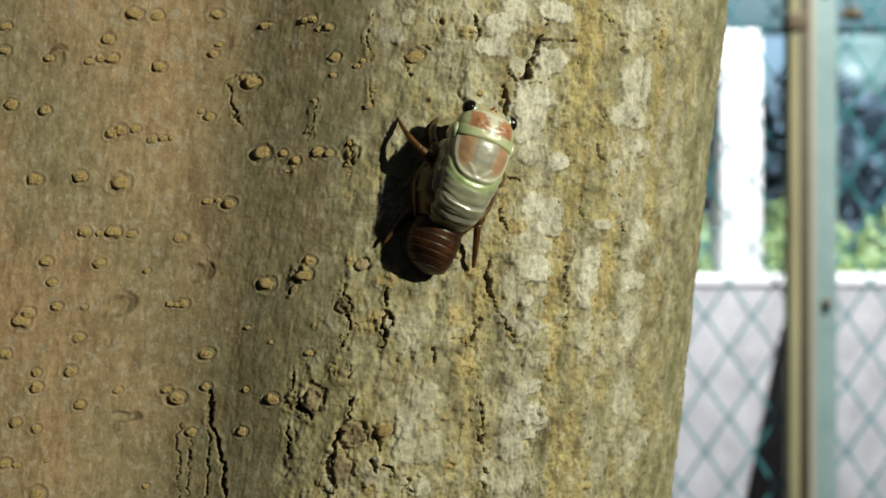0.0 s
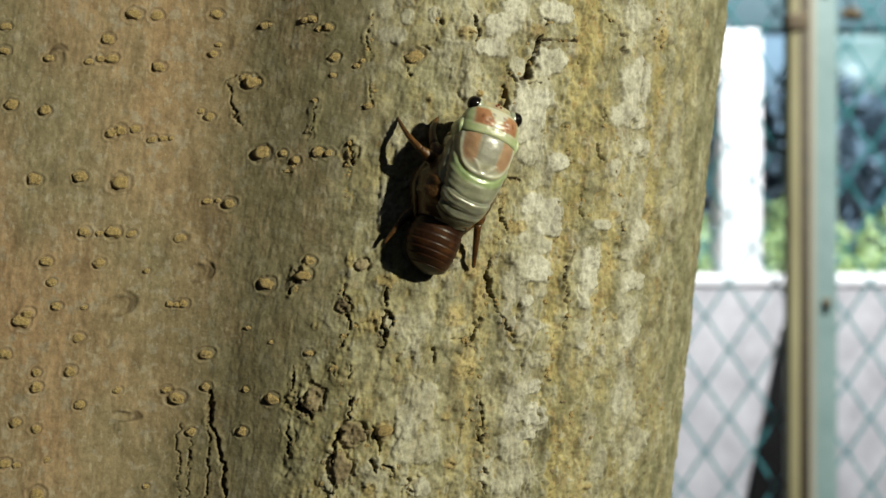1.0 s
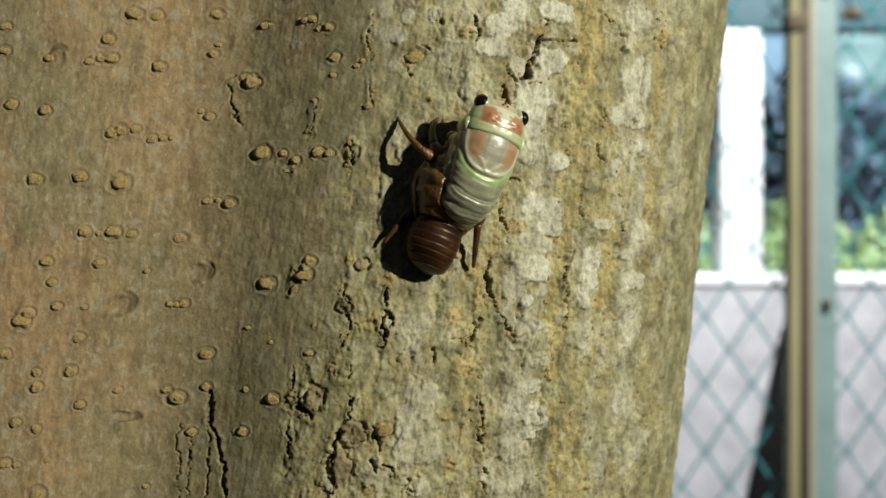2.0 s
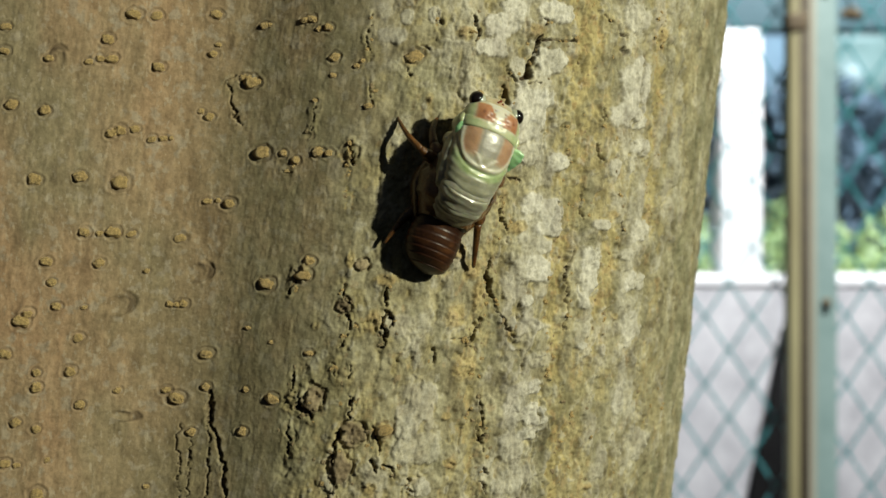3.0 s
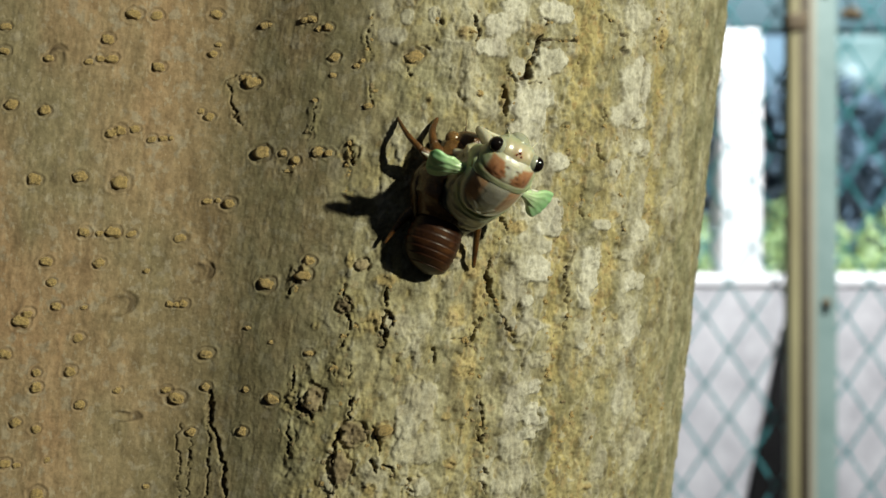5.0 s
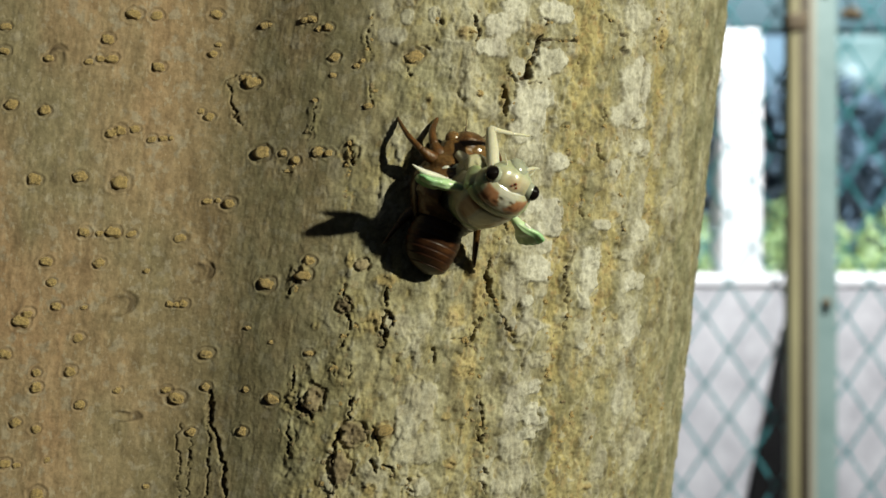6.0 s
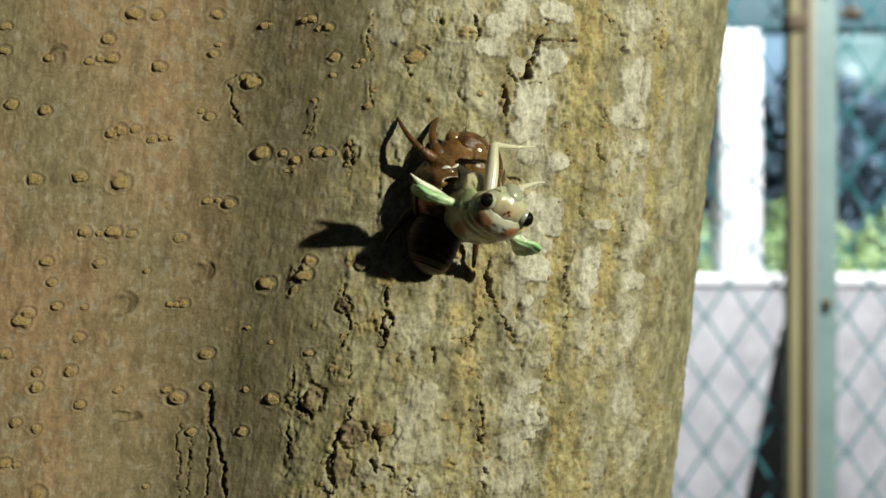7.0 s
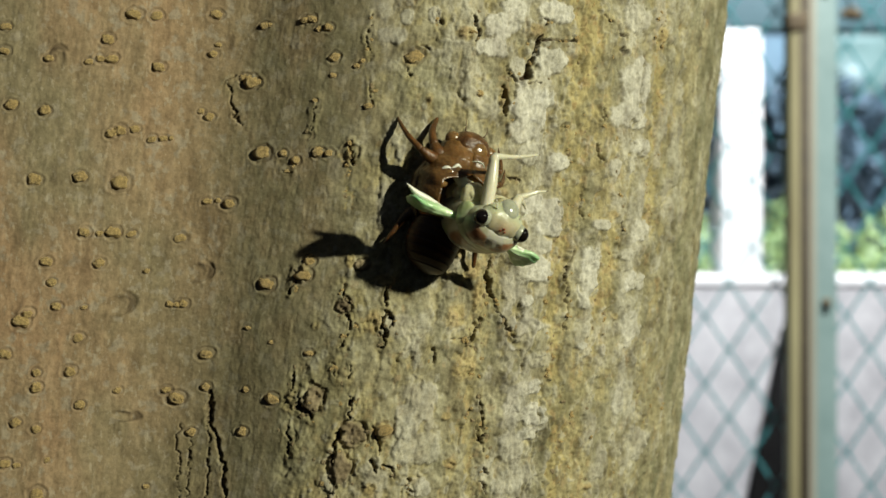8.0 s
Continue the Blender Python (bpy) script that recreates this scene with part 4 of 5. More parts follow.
def skin_material():
    """Soft wet skin of a fresh cicada: cream, with green, brown and grey areas."""
    m, nt, b = material("fresh_cicada_skin")
    v = coords(nt)
    blot = noise_out(nt, v, 260, 4)
    fine = noise_out(nt, v, 1400, 4)
    col = ramp(nt, blot, (0.3, (0.42, 0.41, 0.27)), (0.7, (0.58, 0.56, 0.40)))
    col = mix(nt, attribute(nt, "grey"), col, ramp(nt, blot, (0.3, (0.16, 0.148, 0.115)), (0.7, (0.29, 0.275, 0.235))))
    col = mix(nt, attribute(nt, "green"), col, ramp(nt, blot, (0.3, (0.30, 0.42, 0.17)), (0.7, (0.46, 0.56, 0.30))))
    col = mix(nt, attribute(nt, "brown"), col, ramp(nt, blot, (0.3, (0.32, 0.14, 0.068)), (0.7, (0.47, 0.25, 0.13))))
    col = mix(nt, attribute(nt, "pale"), col, (0.62, 0.60, 0.52))
    col = mix(nt, attribute(nt, "cut"), col, (0.13, 0.05, 0.03))
    nt.links.new(col, b.inputs["Base Color"])
    b.inputs["Roughness"].default_value = 0.32
    b.inputs["Coat Weight"].default_value = 0.45
    b.inputs["Coat Roughness"].default_value = 0.14
    b.inputs["Subsurface Weight"].default_value = 0.7
    b.inputs["Subsurface Radius"].default_value = (1.0, 0.8, 0.45)
    b.inputs["Subsurface Scale"].default_value = 0.0014
    wrinkle = noise_out(nt, coords(nt, (0.5, 1, 1)), 620, 5, 0.62)
    bump(nt, b, mix(nt, 0.25, mix(nt, 0.6, blot, wrinkle), fine), 0.34, 0.0004)
    return m


def shell_material():
    """Thin amber-brown chitin, darker on the folds."""
    m, nt, b = material("shell_chitin")
    v = coords(nt)
    blot = noise_out(nt, v, 190, 5)
    fine = noise_out(nt, v, 1700, 4)
    col = ramp(nt, blot, (0.30, (0.012, 0.005, 0.003)), (0.52, (0.034, 0.013, 0.006)), (0.72, (0.10, 0.040, 0.014)))
    col = mix(nt, attribute(nt, "fold"), col, (0.022, 0.008, 0.004))
    nt.links.new(col, b.inputs["Base Color"])
    b.inputs["Roughness"].default_value = 0.42
    b.inputs["Specular IOR Level"].default_value = 0.3
    b.inputs["Coat Weight"].default_value = 0.08
    b.inputs["Coat Roughness"].default_value = 0.2
    b.inputs["Subsurface Weight"].default_value = 0.08
    b.inputs["Subsurface Radius"].default_value = (1.0, 0.35, 0.1)
    b.inputs["Subsurface Scale"].default_value = 0.0010
    bump(nt, b, mix(nt, 0.4, fine, blot), 0.3, 0.0004)
    return m


SKIN = skin_material()
AMBER = surface("amber_chitin", (0.020, 0.008, 0.003), (0.16, 0.072, 0.021), 330, 0.30, 0.45, 0.0004, coat=0.25, sss=0.25, sss_r=(1, 0.4, 0.15), sss_scale=0.001)
THIN = surface("thin_amber_chitin", (0.014, 0.006, 0.002), (0.19, 0.096, 0.030), 130, 0.30, 0.5, 0.0006, coat=0.2, sss=0.25, sss_r=(1, 0.55, 0.2), sss_scale=0.0016)
AMBER_CLEAR = surface("clear_amber", (0.09, 0.045, 0.014), (0.26, 0.15, 0.055), 260, 0.16, 0.2, 0.0003, coat=0.8, sss=0.4, sss_r=(1, 0.6, 0.25), sss_scale=0.0014)
LINING = surface("lining_skin", (0.09, 0.048, 0.017), (0.22, 0.145, 0.06), 170, 0.25, 0.2, 0.0003, coat=0.4, sss=0.3, sss_r=(1, 0.7, 0.4), sss_scale=0.001)
CHITIN = shell_material()
EYE_BLACK = surface("eye_black", (0.004, 0.003, 0.003), (0.010, 0.007, 0.006), 900, 0.07, 0)
OCELLUS = surface("ocellus_red", (0.16, 0.04, 0.025), (0.26, 0.07, 0.04), 900, 0.1, 0)
CLEAR = surface("clear_grey_skin", (0.30, 0.32, 0.24), (0.42, 0.43, 0.33), 300, 0.18, 0.1, 0.0002, coat=0.5, sss=0.6, sss_r=(1, 0.9, 0.6), sss_scale=0.0016)
LEG_PALE = surface("pale_leg_skin", (0.52, 0.495, 0.36), (0.68, 0.65, 0.51), 260, 0.22, 0.2, 0.0003, coat=0.4, sss=0.6, sss_r=(1, 0.8, 0.5), sss_scale=0.0009)
SOCKET = surface("olive_cream_skin", (0.40, 0.38, 0.22), (0.66, 0.62, 0.42), 200, 0.24, 0.3, 0.0004, coat=0.4, sss=0.5, sss_r=(1, 0.85, 0.5), sss_scale=0.001)
CLAW = surface("claw_brown", (0.05, 0.02, 0.01), (0.10, 0.05, 0.02), 300, 0.4, 0)
DROP = surface("green_wing_skin", (0.25, 0.50, 0.22), (0.50, 0.68, 0.42), 230, 0.32, 0.25, 0.0003, coat=0.3, sss=0.5, sss_r=(0.7, 1, 0.5), sss_scale=0.0012, stretch=(1, 0.25, 1))


def wing_tones(m):
    """Milky at the root of the wing, streaked mint green in the middle, deep green at the outer end."""
    nt, b = m.node_tree, m.node_tree.nodes["Principled BSDF"]
    streaks = b.inputs["Base Color"].links[0].from_socket
    split = nt.nodes.new("ShaderNodeSeparateXYZ")
    nt.links.new(coords(nt, (1, 100, 1)), split.inputs[0])
    root = ramp(nt, split.outputs[1], (0.10, (0.62, 0.70, 0.46)), (0.45, (0.44, 0.62, 0.35)), (0.9, (0.18, 0.47, 0.22)))
    nt.links.new(mix(nt, 0.6, streaks, root), b.inputs["Base Color"])


wing_tones(DROP)
WINGTIP = surface("white_wing_skin", (0.60, 0.60, 0.50), (0.78, 0.76, 0.68), 260, 0.35, 0.1, 0.0002, sss=0.4, sss_r=(1, 0.9, 0.7), sss_scale=0.0008)


def curve_table(rows, steps):
    """Smooth rows of numbers to the given count of steps (Catmull-Rom)."""
    rows = np.array(rows, float)
    n = len(rows) - 1
    out = []
    for k in range(steps + 1):
        u = k * n / steps
        i = min(int(u), n - 1)
        f = u - i
        p0, p1, p2, p3 = rows[max(i - 1, 0)], rows[i], rows[i + 1], rows[min(i + 2, n)]
        out.append(0.5 * (2 * p1 + (p2 - p0) * f + (2 * p0 - 5 * p1 + 4 * p2 - p3) * f * f + (3 * p1 - p0 - 3 * p2 + p3) * f ** 3))
    return np.array(out)


def loft(name, rows, mat, parent, steps=30, n=40, power=2.2, shape=None, masks=None, label="", gap=None, thick=0.0):
    """A closed skin over rows of (y, x, z, half width, height up, height down). shape moves each place, masks colours it;
    gap(y) gives the angles that stay open along the back, on its left and right."""
    tab = curve_table(rows, steps)
    bm = bmesh.new()
    rings = []
    for y, xc, zc, hw, hu, hd in tab:
        open_l, open_r = gap(y) if gap else (0.0, 0.0)
        ring = []
        for j in range(n + (1 if gap else 0)):
            a = math.pi / 2 + open_l + (2 * math.pi - open_l - open_r) * j / n
            c, s = math.cos(a), math.sin(a)
            e = 2.0 / power
            x = hw * math.copysign(abs(c) ** e, c)
            z = (hu if s > 0 else hd) * math.copysign(abs(s) ** e, s)
            p = Vector((xc + x, y, zc + z))
            if shape:
                p = p + shape(p, Vector((c, 0, s)), a)
            ring.append(bm.verts.new(p * MM))
        rings.append(ring)
    m = len(rings[0])
    for r0, r1 in zip(rings, rings[1:]):
        for j in range(m - 1 if gap else m):
            bm.faces.new((r0[j], r1[j], r1[(j + 1) % m], r0[(j + 1) % m]))
    if not gap:
        for ring, back in ((rings[0], False), (rings[-1], True)):
            c = bm.verts.new(sum((v.co for v in ring), Vector()) / m)
            for j in range(m):
                f = (ring[j], ring[(j + 1) % m], c)
                bm.faces.new(f[::-1] if back else f)
    ob = part(name, bm, mat, parent, label)
    if masks:
        co = np.array([v.co[:] for v in ob.data.vertices]) * 1000
        for key, v in masks(co[:, 0], co[:, 1], co[:, 2]).items():
            ob.data.attributes.new(key, "FLOAT", "POINT").data.foreach_set("value", np.clip(v, 0, 1).astype(np.float32))
    if thick:
        mod = ob.modifiers.new("thickness", "SOLIDIFY")
        mod.thickness, mod.offset = thick * MM, -1
    return ob


def ball(name, c, r, mat, parent, label="", turn=(0, 0, 0), seg=20):
    bm = bmesh.new()
    bmesh.ops.create_uvsphere(bm, u_segments=seg, v_segments=max(8, seg * 2 // 3), radius=MM, matrix=Matrix.Translation(Vector(c) * MM) @ Euler([radians(t) for t in turn]).to_matrix().to_4x4() @ Matrix.Diagonal((*r, 1)))
    return part(name, bm, mat, parent, label)


def limb(name, pts, radii, mat, parent, label="", sides=10, steps=4):
    """A jointed leg piece: smooth tube through points in millimetres."""
    tab = curve_table([(*p, r) for p, r in zip(pts, radii)], steps * (len(pts) - 1))
    bm = tube(bmesh.new(), [Vector(r[:3]) * MM for r in tab], [float(r[3]) * MM for r in tab], sides)
    return part(name, bm, mat, parent, label)


def build_shell():
    t = thing("cicada_shell", "brown split nymph shell clinging to the bark", "insect shell")
    t.matrix_world = BODY

    def rings(p, d, a):
        w = (p.y + 15.0) / 1.55
        f = w - math.floor(w)
        return d * (0.17 * (f ** 2) - 0.10 * math.exp(-((f - 0.0) / 0.12) ** 2))

    def bands(x, y, z):
        f = ((y + 15.0) / 1.55) % 1.0
        return {"fold": 0.95 * np.exp(-(f / 0.28) ** 2) + 0.6 * np.exp(-((1 - f) / 0.12) ** 2)}
    loft("abdomen_case", [(-15.1, 0.3, 2.3, 0.3, 0.3, 0.3), (-14.8, 0.3, 2.4, 1.6, 1.2, 1.1), (-14.2, 0.2, 2.6, 3.2, 2.3, 1.9), (-13.1, -0.3, 2.9, 4.6, 3.4, 2.6), (-10.8, -0.9, 3.2, 5.7, 5.0, 3.2), (-8, -1.1, 3.5, 6.0, 5.6, 3.4), (-5, -1.1, 3.8, 5.7, 5.7, 3.5), (-3, -0.6, 4.0, 5.6, 6.0, 3.5), (-1.4, -0.3, 4.0, 5.6, 5.2, 3.3), (-0.4, -0.2, 4.0, 5.2, 3.2, 3.2)],
         CHITIN, t, steps=110, n=56, power=2.0, shape=rings, masks=bands, label="dark brown banded abdomen case")

    def slit(y):
        w = min(1, max(0.0, (y + 2.6) / 1.4)) * min(1, max(0.0, (7.6 - y) / 2.6))
        return 0.54 * w * (1 - min(1, max(0, (y - 4.0) / 3.6))), 0.80 * w

    def crease(p, d, a):
        return d * (0.16 * math.sin(p.y * 1.5 + 2.6 * math.sin(a)) + 0.35 * noise.noise(Vector((1.6 * a, 0.45 * p.y, 1.0))) + 0.14 * noise.noise(Vector((3.5 * a, 1.2 * p.y, 5.0))))
    loft("thorax_case", [(-3.8, -1.0, 4.2, 5.6, 6.2, 3.4), (-2, -1.2, 4.3, 6.6, 7.6, 3.7), (1, -1.2, 4.5, 8.2, 8.6, 4.0), (5, -0.9, 4.6, 9.1, 8.2, 4.1), (9, -0.6, 4.5, 8.0, 5.8, 4.0), (12.5, -0.8, 4.3, 6.3, 4.2, 3.8), (14, -1.0, 4.1, 5.4, 3.8, 3.4)],
         THIN, t, steps=60, n=72, power=2.5, shape=crease, gap=slit, thick=0.22, label="amber thorax case split open along the back")

    loft("inner_lining", [(-1, -0.3, 4.4, 3.0, 1.6, 2.0), (0.5, -0.3, 4.5, 6.4, 2.4, 2.6), (4, -0.4, 4.6, 7.2, 2.8, 2.8), (7.5, -0.4, 4.6, 6.6, 3.4, 2.8), (9.5, -0.4, 4.6, 3.0, 2.4, 2.0)],
         LINING, t, steps=28, n=36, shape=lambda p, d, a: d * (0.2 * math.sin(2.1 * p.x + 1.3 * p.y) + 0.14 * math.sin(3.7 * p.y - 1.6 * p.x)), label="pale olive wrinkled lining inside the shell")

    def face(p, d, a):
        return d * (0.06 * math.cos(2.0 * p.x) + 0.05 * math.sin(2.4 * p.y))
    loft("head_case", [(12.6, -0.9, 4.4, 5.2, 3.6, 3.4), (14.2, -0.8, 4.4, 5.0, 3.8, 3.4), (16, -0.7, 4.2, 4.0, 3.4, 3.0), (17.3, -0.6, 3.8, 2.6, 2.4, 2.2), (18.0, -0.6, 3.5, 0.6, 0.6, 0.6)],
         AMBER, t, steps=24, n=36, shape=face, label="glossy brown head case")
    for x in (-5.2, 3.8):
        ball("eye_case", (x, 14.5, 4.9), (1.9, 1.7, 1.5), AMBER_CLEAR, t, "clear ochre eye cap of the shell")
    ball("face_bulge", (0.2, 13.2, 6.9), (2.7, 2.7, 1.6), AMBER_CLEAR, t, "glossy rounded face of the shell")
    for s in (-1, 1):
        loft("wing_pad", [(9.5, s * 6.4 - 0.6, 4.4, 0.5, 0.8, 0.8), (7.5, s * 8.0 - 0.7, 4.2, 0.8, 1.6, 1.9), (3, s * 8.7 - 0.9, 4.0, 0.9, 1.9, 2.2), (-1.5, s * 6.9 - 1.1, 3.8, 0.9, 1.8, 2.0), (-4.6, s * 5.6 - 1.0, 3.2, 0.4, 0.7, 0.7)],
             THIN, t, steps=20, n=20, label="brown wing pad")
        # torn lining along the slit
        way = ((-7.6, 5.4, 9.8), (-6.4, 6.8, 10.6), (-5.2, 7.1, 10.9), (-4.2, 8.2, 10.9), (-3.2, 8.0, 10.8)) if s < 0 else ((-1.4, 10.2, 9.2), (0.2, 11.0, 9.5), (1.9, 11.0, 9.1), (2.4, 9.8, 9.0), (1.2, 8.7, 9.3))
        limb("lining_thread", way, [0.1, 0.42, 0.22, 0.4, 0.12] if s < 0 else [0.05, 0.14, 0.18, 0.12, 0.05], WINGTIP if s < 0 else CLEAR, t, "white torn lining thread" if s < 0 else "clear torn lining thread", 8)
    for way in (((-6.9, 4.4, 10.0), (-5.6, 5.8, 10.6), (-4.4, 6.6, 10.6), (-3.2, 7.2, 10.2)), ((-7.3, 2.0, 9.4), (-6.4, 3.0, 10.2), (-5.4, 3.4, 10.0), (-4.6, 4.0, 9.2))):
        limb("lining_fold", way, [0.4, 0.8, 0.75, 0.4], AMBER_CLEAR, t, "rolled amber fold of the torn lining", 10)
    legs = (((-5.5, 9.5, 5.2), (-7.4, 9.8, 5.7), (-8.9, 11.6, 4.8), (-9.7, 14.8, 2.6), (-8.9, 18.0, 0.3), 1.75),
            ((-6.5, 8.4, 5.5), (-9.3, 8.3, 6.9), (-12.1, 9.0, 7.0), (-15.1, 11.2, 4.4), (-17.0, 14.3, 0.3), 1.3),
            ((-6.5, -2.0, 2.0), (-8.0, -4.5, 1.5), (-9.0, -7.2, 1.1), (-9.7, -9.6, 0.7), (-10.2, -11.8, 0.3), 1.1),
            ((4.6, 10.0, 4.6), (6.6, 11.0, 5.0), (8.2, 12.2, 4.0), (8.2, 14.8, 2.0), (7.6, 17.0, 0.3), 1.0),
            ((5.6, 8.0, 4.2), (7.4, 8.6, 5.0), (9.2, 9.4, 4.4), (10.2, 11.6, 2.0), (10.6, 13.2, 0.3), 0.85),
            ((6.2, 1.5, 4.5), (6.6, 0.4, 5.4), (6.9, -0.9, 5.3), (9.3, -5.6, 2.6), (11.2, -9.3, 0.4), 1.5))
    for hip, mid_f, knee, shin, toe, r in legs:
        leg = limb("leg", [hip, mid_f, knee], [0.9 * r, 1.05 * r, 0.62 * r], AMBER, t, "amber brown jointed leg")
        limb("shin", [knee, shin, toe], [0.60 * r, 0.46 * r, 0.30 * r], AMBER, leg)
        d = (Vector(toe) - Vector(shin)).normalized()
        limb("claw", [Vector(toe), Vector(toe) + 0.9 * d + Vector((0, 0.4, -0.1))], [0.26 * r, 0.07], CLAW, leg)
    for s in (-1, 1):
        limb("antenna", [(s * 2.0 - 0.8, 17.0, 4.2), (s * 2.6 - 0.8, 18.6, 4.6), (s * 2.8 - 0.8, 20.4, 3.4)], [0.16, 0.11, 0.05], CLAW, t)
    return t


PARTS = {}


def build_cicada():
    t = thing("cicada", "pale green cicada with black eyes leaving its shell", "cicada")
    t.matrix_world = BODY

    # abdomen: ring pieces that slide in one another; the first ones stay in the shell
    seg = []
    for k in range(6):
        w, nxt = 5.7 - 0.24 * (5 - k) ** 1.4, 5.7 - 0.24 * max(4 - k, 0) ** 1.4

        def ridge(p, d, a):
            return d * (0.05 * math.sin(3.6 * p.y + 0.9 * math.sin(2 * a + k)) + 0.25 * noise.noise(Vector((0.8 * a, 0.9 * p.y, 2.3 * k))) + 0.05 * math.sin(7 * a + 2 * k + 0.8 * p.y))

        def tones(x, y, z):
            return {"grey": 0.85 + 0.1 * np.sin(4 * x), "pale": 0.3 * np.exp(-((y - 1.6) / 0.6) ** 2) * (z > 0), "green": 0.08 + 0.08 * np.sin(2.2 * x + 1.5 * y)}
        seg.append(loft("abdomen_ring", [(-2.2, 0, 0, w - 0.6, 0.58 * w, 0.6 * w), (-0.6, 0, 0, w - 0.02, 0.62 * w, 0.64 * w), (1.4, 0, 0, w + 0.04, 0.63 * w, 0.65 * w), (2.8, 0, 0, nxt - 0.06, 0.62 * nxt, 0.64 * nxt), (3.8, 0, 0, nxt - 0.6, 0.57 * nxt, 0.6 * nxt)], SKIN, t, steps=30, n=44, shape=ridge, masks=tones))
    PARTS["rings"] = seg

    # the shield of the back, with a raised cross at its rear end
    def shield_rim(x, y):
        """1 on the rounded rim of the back's plate, less inside it, more outside."""
        return ((np.abs(x) / 6.2) ** 2.7 + (np.maximum(0.0, 11.8 - y) / 8.4) ** 2.7) ** (1 / 2.7)

    def shield(p, d, a):
        x, y = p.x, p.y
        back = max(0.0, d.z)
        r = float(shield_rim(x, y))
        h = 0.30 * math.exp(-((r - 1.0) / 0.05) ** 2) * back
        h -= 0.30 * math.exp(-((r - 1.10) / 0.05) ** 2) * back
        h += 0.55 * max(0.0, 1 - r ** 3) * back
        h -= 0.10 * math.exp(-((abs(x) - 2.3 - 0.06 * (y - 7)) / 0.22) ** 2) * (1 if r < 0.95 else 0) * back
        h += 0.22 * math.exp(-((abs(x) - 0.9 * (y - 3.4)) / 0.35) ** 2) * (1 if 3.4 < y < 6.0 else 0) * back
        h += 0.07 * noise.noise(Vector((0.6 * x, 0.6 * y, 7.0)))
        h += 0.22 * noise.noise(Vector((0.2 * x, 0.85 * (y - 0.05 * x * x), 3.0))) * (1 if r > 1.12 else 0.25)
        return d * h

    def shield_tones(x, y, z):
        top = np.clip((z - 0.2) / 1.6, 0, 1)
        r = shield_rim(x, y)
        inside = ease(1.0, 0.94, r) * top
        stripe = ease(2.1, 2.7, np.abs(x) - 0.06 * (y - 7)) * ease(6.0, 5.4, np.abs(x)) * ease(4.6, 6.4, y)
        mid = ease(2.7, 2.1, np.abs(x) - 0.06 * (y - 7)) * ease(5.0, 6.6, y)
        rim = np.exp(-((r - 1.0) / 0.05) ** 2) * top
        cross = np.exp(-((np.abs(x) - 0.9 * (y - 3.4)) / 0.45) ** 2) * (y > 3.4) * ease(6.6, 6.0, y) * top
        band = ease(1.02, 1.08, r) * ease(1.36, 1.2, r) * ease(6.5, 4.5, y) * top
        return {"grey": np.maximum(0.9 * mid * inside, 0.8 * ease(1.05, 1.2, r) + 0.5 * inside), "brown": 0.72 * stripe * inside,
                "pale": np.maximum(0.55 * rim, np.maximum(0.6 * cross, 0.12 * mid * inside)), "green": np.maximum(0.7 * band, 0.12 * (1 - inside))}
    PARTS["thorax"] = loft("thorax", [(-2.6, 0, -0.2, 4.9, 3.6, 3.8), (-0.6, 0, 0, 5.8, 4.2, 5.2), (1.5, 0, 0, 6.4, 4.5, 6.6), (5, 0, 0, 6.9, 4.8, 7.0), (8.5, 0, 0, 7.0, 4.7, 6.5), (11, 0, 0, 6.8, 4.4, 5.2), (12.2, 0, 0, 5.8, 3.9, 3.6)],
                            SKIN, t, steps=110, n=96, power=2.15, shape=shield, masks=shield_tones, label="grey and brown shield of the back")

    def folds(p, d, a):
        return d * (0.03 * math.sin(2.1 * p.y + 1.2 * math.sin(3 * a)) + 0.03 * math.sin(5.3 * p.y + 4 * math.sin(2 * a)) + 0.09 * math.sin(13 * a + 0.5 * p.y))
    loft("side_skin", [(-3.4, -0.6, -1.6, 4.2, 1.7, 4.0), (-2.4, -0.7, -1.4, 5.5, 2.3, 4.9), (-0.5, -0.6, -1.2, 6.3, 3.1, 5.6), (3, -0.4, -1.0, 7.1, 3.7, 6.0), (7, -0.3, -0.9, 7.3, 3.7, 6.0), (9.6, -0.3, -0.7, 6.8, 3.2, 4.9), (10.6, -0.2, -0.6, 5.6, 2.4, 3.6)], SKIN, PARTS["thorax"], steps=48, n=52, power=2.1, shape=folds,
         masks=lambda x, y, z: {"grey": 0.86 + 0.14 * np.sin(1.9 * y + x), "green": 0.14 + 0.12 * np.sin(1.3 * y - 0.8 * x), "pale": 0.25 * np.exp(-((z - 1.5) / 0.8) ** 2)}, label="pale olive folded skin of the sides")
